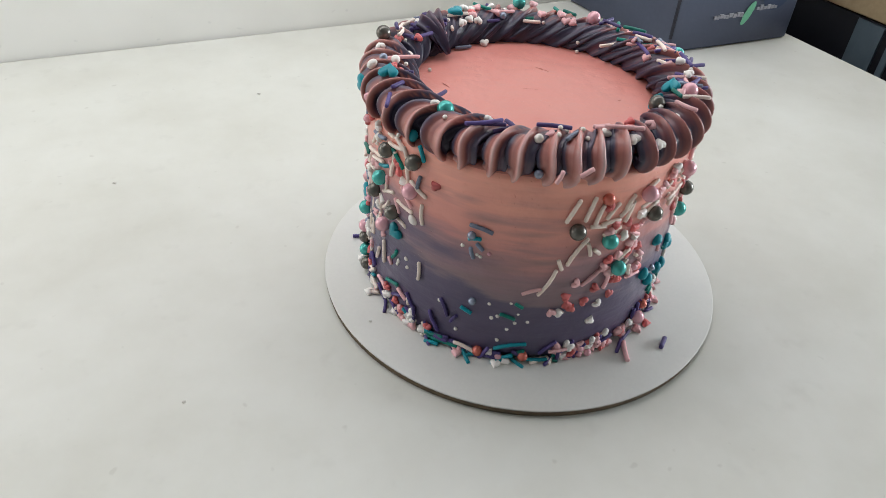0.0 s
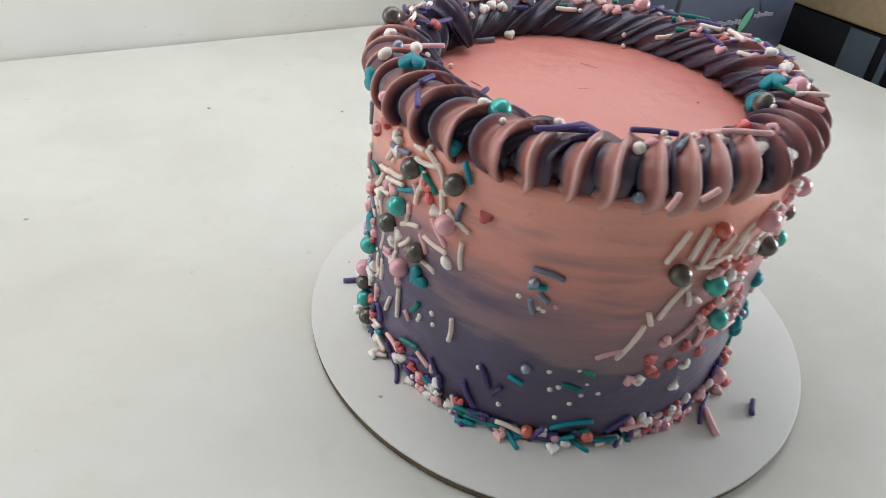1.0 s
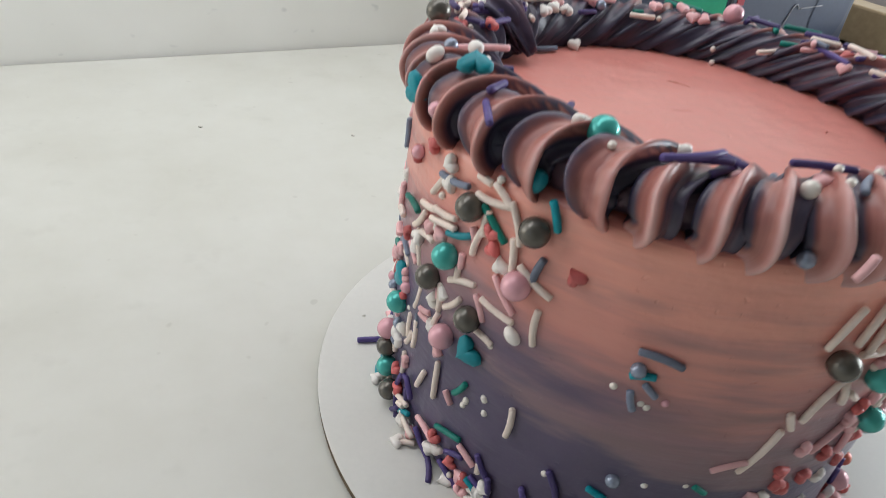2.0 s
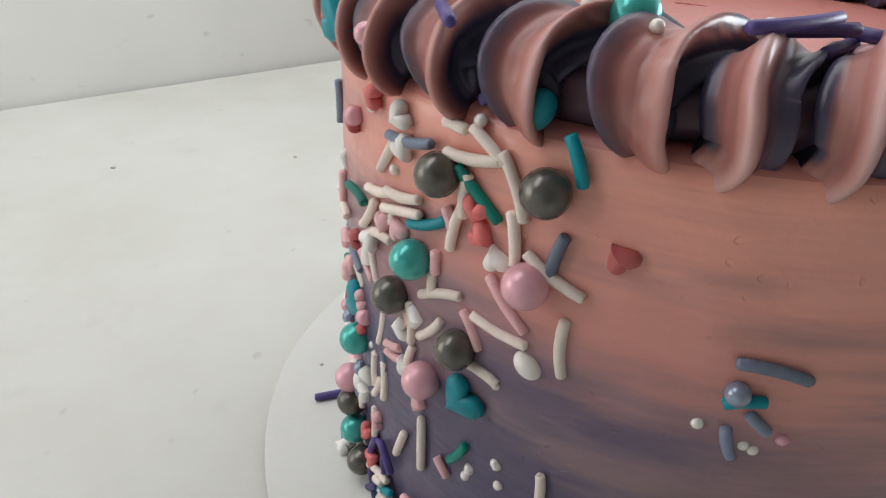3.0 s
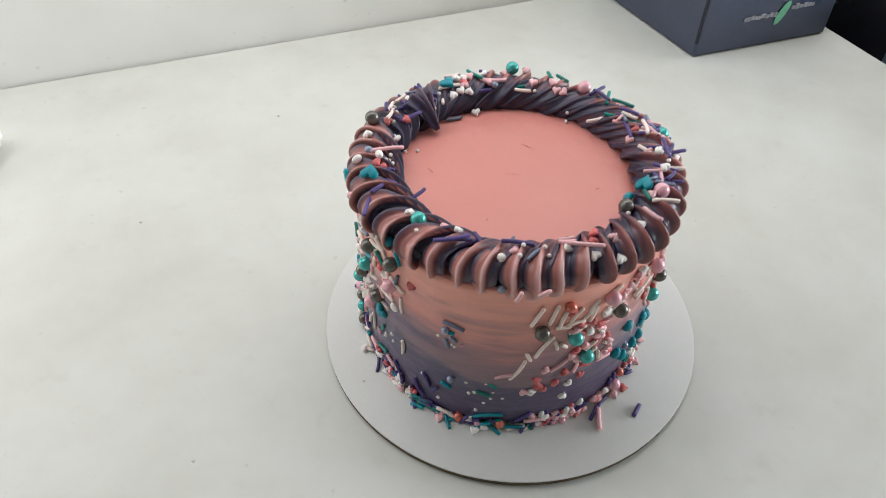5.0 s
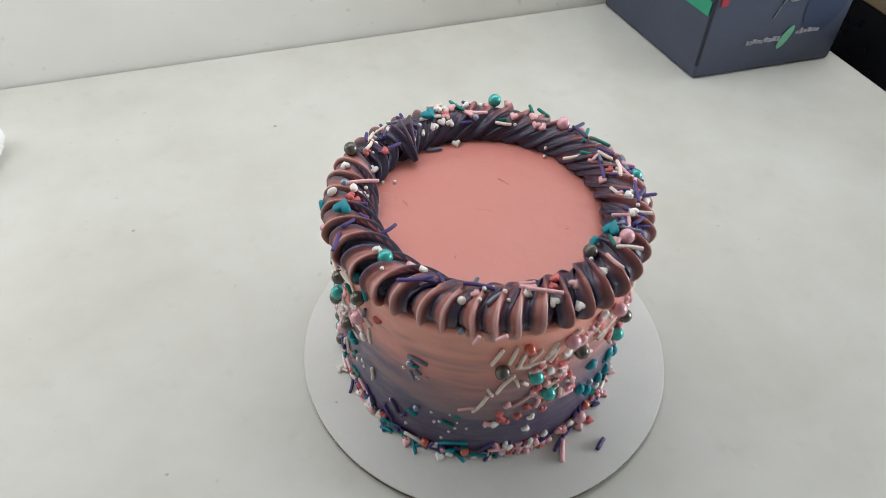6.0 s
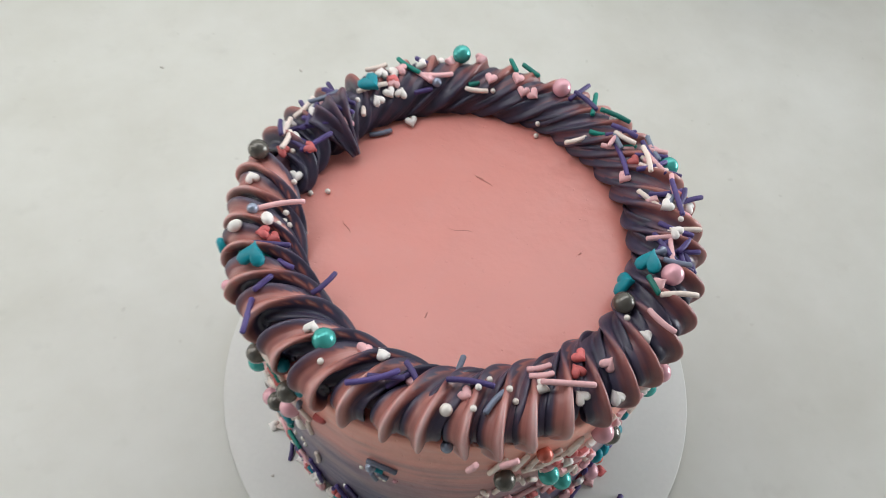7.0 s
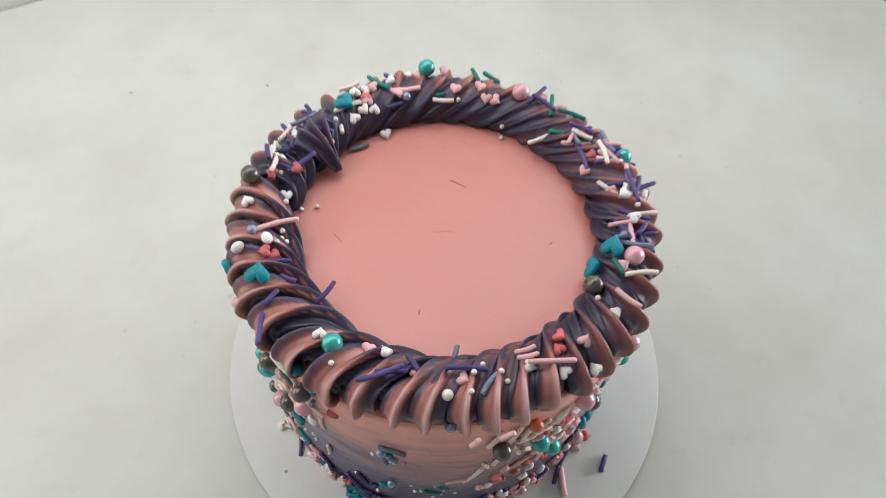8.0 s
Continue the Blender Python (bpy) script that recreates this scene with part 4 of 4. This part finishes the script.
RIM_LIGHT = [(-167.4, 58.5, 24, 13), (-56.1, 65.9, 8, 13.5), (-60.2, 57.8, 24, 6), (-60.7, 60.4, 19, 6), (52.3, 54.5, 35, 10), (27.6, 66, -4, 8.5), (-16.6, 69.5, 11, 11), (-25.9, 68.4, -38, 8.5), (114.7, 61, -31, 6), (96.0, 57, 4, 8), (139.8, 57, -73, 4.2), (141.8, 64.9, -33, 4.5)]
RIM_PURPLE = [(-136.9, 51, 60, 8.5), (-141.6, 67.3, 60, 6.6), (-136.2, 75, 96, 9.6), (-132.1, 69.9, 52, 6.7), (-103.3, 65.2, 26, 13.5), (-95.1, 59.3, -51, 6.4), (-100.5, 63.5, 8, 9.0), (-97.5, 62.0, 42, 8.0), (-79.6, 60.8, 3, 11.8), (163.1, 57.0, 53, 12), (157.0, 60.5, 30, 11.2),
              (146.7, 62, -19, 12), (-153.1, 61.6, 8, 10.8), (-146.9, 59.0, -18, 4.5), (115.8, 57, 33, 6.1), (152.6, 70.4, -40, 9.2), (34.5, 58, -71, 13.5), (42.6, 65, -23, 9.2), (5.8, 66.8, -15, 10.1), (15.2, 73, 33, 11), (-4.0, 69, -78, 6.9), (33.8, 68, -60, 7.8), (14.8, 68, -76, 13.2)]
RIM_GREEN = [(48.7, 59.3, -5, 5.4), (39.5, 62.5, 16, 8.8), (49.0, 67.7, -21, 10.5), (-16.8, 61.7, -61, 6.7), (97.1, 59.3, 26, 4), (-152.8, 67.2, 0, 9.4)]
RIM_SLATE = [(-73.9, 66.0, 60, 7.7), (148.0, 68.0, 42, 9.8), (-7.0, 66.5, -2, 7.7), (-82, 52, 80, 6)]
for colour, rows in (("pink", RIM_LIGHT), ("purple", RIM_PURPLE), ("green", RIM_GREEN), ("slate", RIM_SLATE)):
    for i, (d, r, h, n) in enumerate(rows):
        rim_rod("cream" if colour == "pink" and i in (4, 5, 6, 9, 10, 11) else colour, d, r, h, n * 1.12 / 1000)
# loose scatter on the far half of the ring
for a0, a1, count, colours in ((-5, 45, 34, ("purple", "purple", "purple", "slate", "pink", "cream")), (140, 172, 16, ("purple", "purple", "purple", "cream")), (48, 138, 10, ("pink", "purple", "green", "cream"))):
    for _ in range(count):
        rim_rod(SPR.choice(colours), SPR.uniform(a0, a1), SPR.uniform(60, 71.5), SPR.uniform(0, 180), SPR.choice((0.0064, 0.0085, 0.011)))
for a0, a1, count in ((-8, 45, 8), (100, 172, 10), (48, 100, 4), (-60, -10, 3)):
    for _ in range(count):
        on_rim(HEARTS[SPR.choice(("white", "pink", "pink", "white", "pink"))], SPR.uniform(a0, a1), SPR.uniform(60, 74), 0.001)

# pink rods caught on the lower ends of the front strokes
for d, h, q in ((-79.0, 105.5, 70), (-72.0, 107.5, 35)):
    on_side(rod("pink", 0.0056), d, h, q, 0.0068)

# small things on the smooth top: a heart, beads, a rod, and scratches in the cream
TOP = CAKE_TOP + 0.0004
put(HEARTS["white"], Vector((-0.0274, 0.0436, TOP + 0.0012)), (1, 0.4, 0.3), (0.2, -0.5, 0.9))
put(rod("slate", 0.0085), Vector((-0.0374, 0.0362, TOP + 0.0009)), (0.85, 0.5, 0.0), (0, 0, 1))
for x, y in ((-0.0483, 0.0054), (-0.0505, -0.0132), (0.0186, 0.0483)):
    put(MINI["white"], Vector((x, y, TOP + 0.0006)), (1, 0, 0), (0, 0, 1))
for x, y, h, n in ((0.0035, 0.0226, -25, 0.0062), (0.0015, 0.0238, -20, 0.0040), (-0.0059, -0.0343, 80, 0.0022), (0.0388, -0.0009, 30, 0.0012), (-0.0011, -0.0003, 5, 0.0085), (-0.0384, -0.0071, -45, 0.006)):
    pts = [Vector((n * s, 0.04 * n * math.sin(s * 9), 0)) for s in (-0.5, -0.25, 0, 0.25, 0.5)]
    w = 0.00016 if n > 0.005 else 0.00024
    ob = put(mesh_of("cream_scratch", tube(pts, [w * 0.4, w, w, w, w * 0.4], 6), "crease_mark"), Vector((x, y, TOP - 0.00008)), (math.cos(radians(h)), math.sin(radians(h)), 0), (0, 0, 1))

# ------------------------------------------------------------------ loose things
stray = tagged(new("sprinkle_rod", rod_mesh(0.0080, 0.05, "sugar_purple", 0.0011)), "loose dark purple sugar rod lying on the cake board", "sprinkle")
stray.matrix_world = Matrix.Translation((0.0732, -0.0473, 0.0042 + 0.00112)) @ pose(0, 0, 0, 0, 0, 72)
stray = tagged(new("sprinkle_rod", rod_mesh(0.0125, 0.10, "sugar_pink", 0.0012)), "loose pink sugar rod leaning out from the cake's foot", "sprinkle")
stray.matrix_world = Matrix.Translation((0.0555, -0.0570, 0.0042 + 0.00125)) @ pose(0, 0, 0, 0, 0, 98)
stray = tagged(new("sprinkle_rod", rod_mesh(0.0080, 0.0, "sugar_purple", 0.0010)), "loose dark purple sugar rod beside the cake", "sprinkle")
stray.matrix_world = Matrix.Translation((-0.0862, -0.0015, 0.0042 + 0.00105)) @ pose(0, 0, 0, 0, 0, 17)


def make_lump():
    """A small crumpled white lump on the table."""
    bm = bmesh.new()
    bmesh.ops.create_icosphere(bm, subdivisions=4, radius=1.0)
    for v in bm.verts:
        p = v.co.copy()
        k = 1.0 + 0.30 * noise.noise(p * 1.7) + 0.16 * abs(noise.noise(p * 4.3)) - 0.10 * abs(noise.noise(p * 8.0))
        v.co = Vector((p.x * 0.026 * k, p.y * 0.020 * k, max(-0.0125, p.z * 0.017 * k)))
    ob = tagged(new("crumpled_tissue", mesh_of("crumpled_tissue", bm, "paper", False)), "small crumpled white lump on the table", "tissue")
    ob.matrix_world = Matrix.Translation((-0.395, 0.050, 0.0127)) @ pose(0, 0, 0, 0, 0, 25)


make_lump()

# tiny crumbs and specks on the table and the board
CRUMB_RNG = random.Random(8)
for x, y, z0, size in ((-0.2436, 0.0199, 0.0, 0.0012), (-0.2070, 0.1550, 0.0, 0.0013), (-0.1288, -0.1243, 0.0, 0.0009), (-0.1266, 0.1722, 0.0, 0.0012), (-0.0640, -0.0640, 0.0042, 0.0007), (-0.0905, 0.012, 0.0042, 0.0006)):
    bm = bmesh.new()
    bmesh.ops.create_icosphere(bm, subdivisions=2, radius=1.0)
    for v in bm.verts:
        k = 1.0 + 0.45 * noise.noise(v.co * 1.6 + Vector((x * 90, y * 90, 0)))
        v.co = Vector((v.co.x * size * k, v.co.y * size * 0.8 * k, v.co.z * size * 0.30))
    ob = tagged(new("crumb", mesh_of("crumb", bm, "crumb")), "tiny grey-brown crumb lying on the %s" % ("cake board" if z0 else "table"), "crumb", "crumbs round the cake")
    ob.matrix_world = Matrix.Translation((x, y, z0 + size * 0.22)) @ pose(0, 0, 0, 0, 0, CRUMB_RNG.uniform(0, 180))
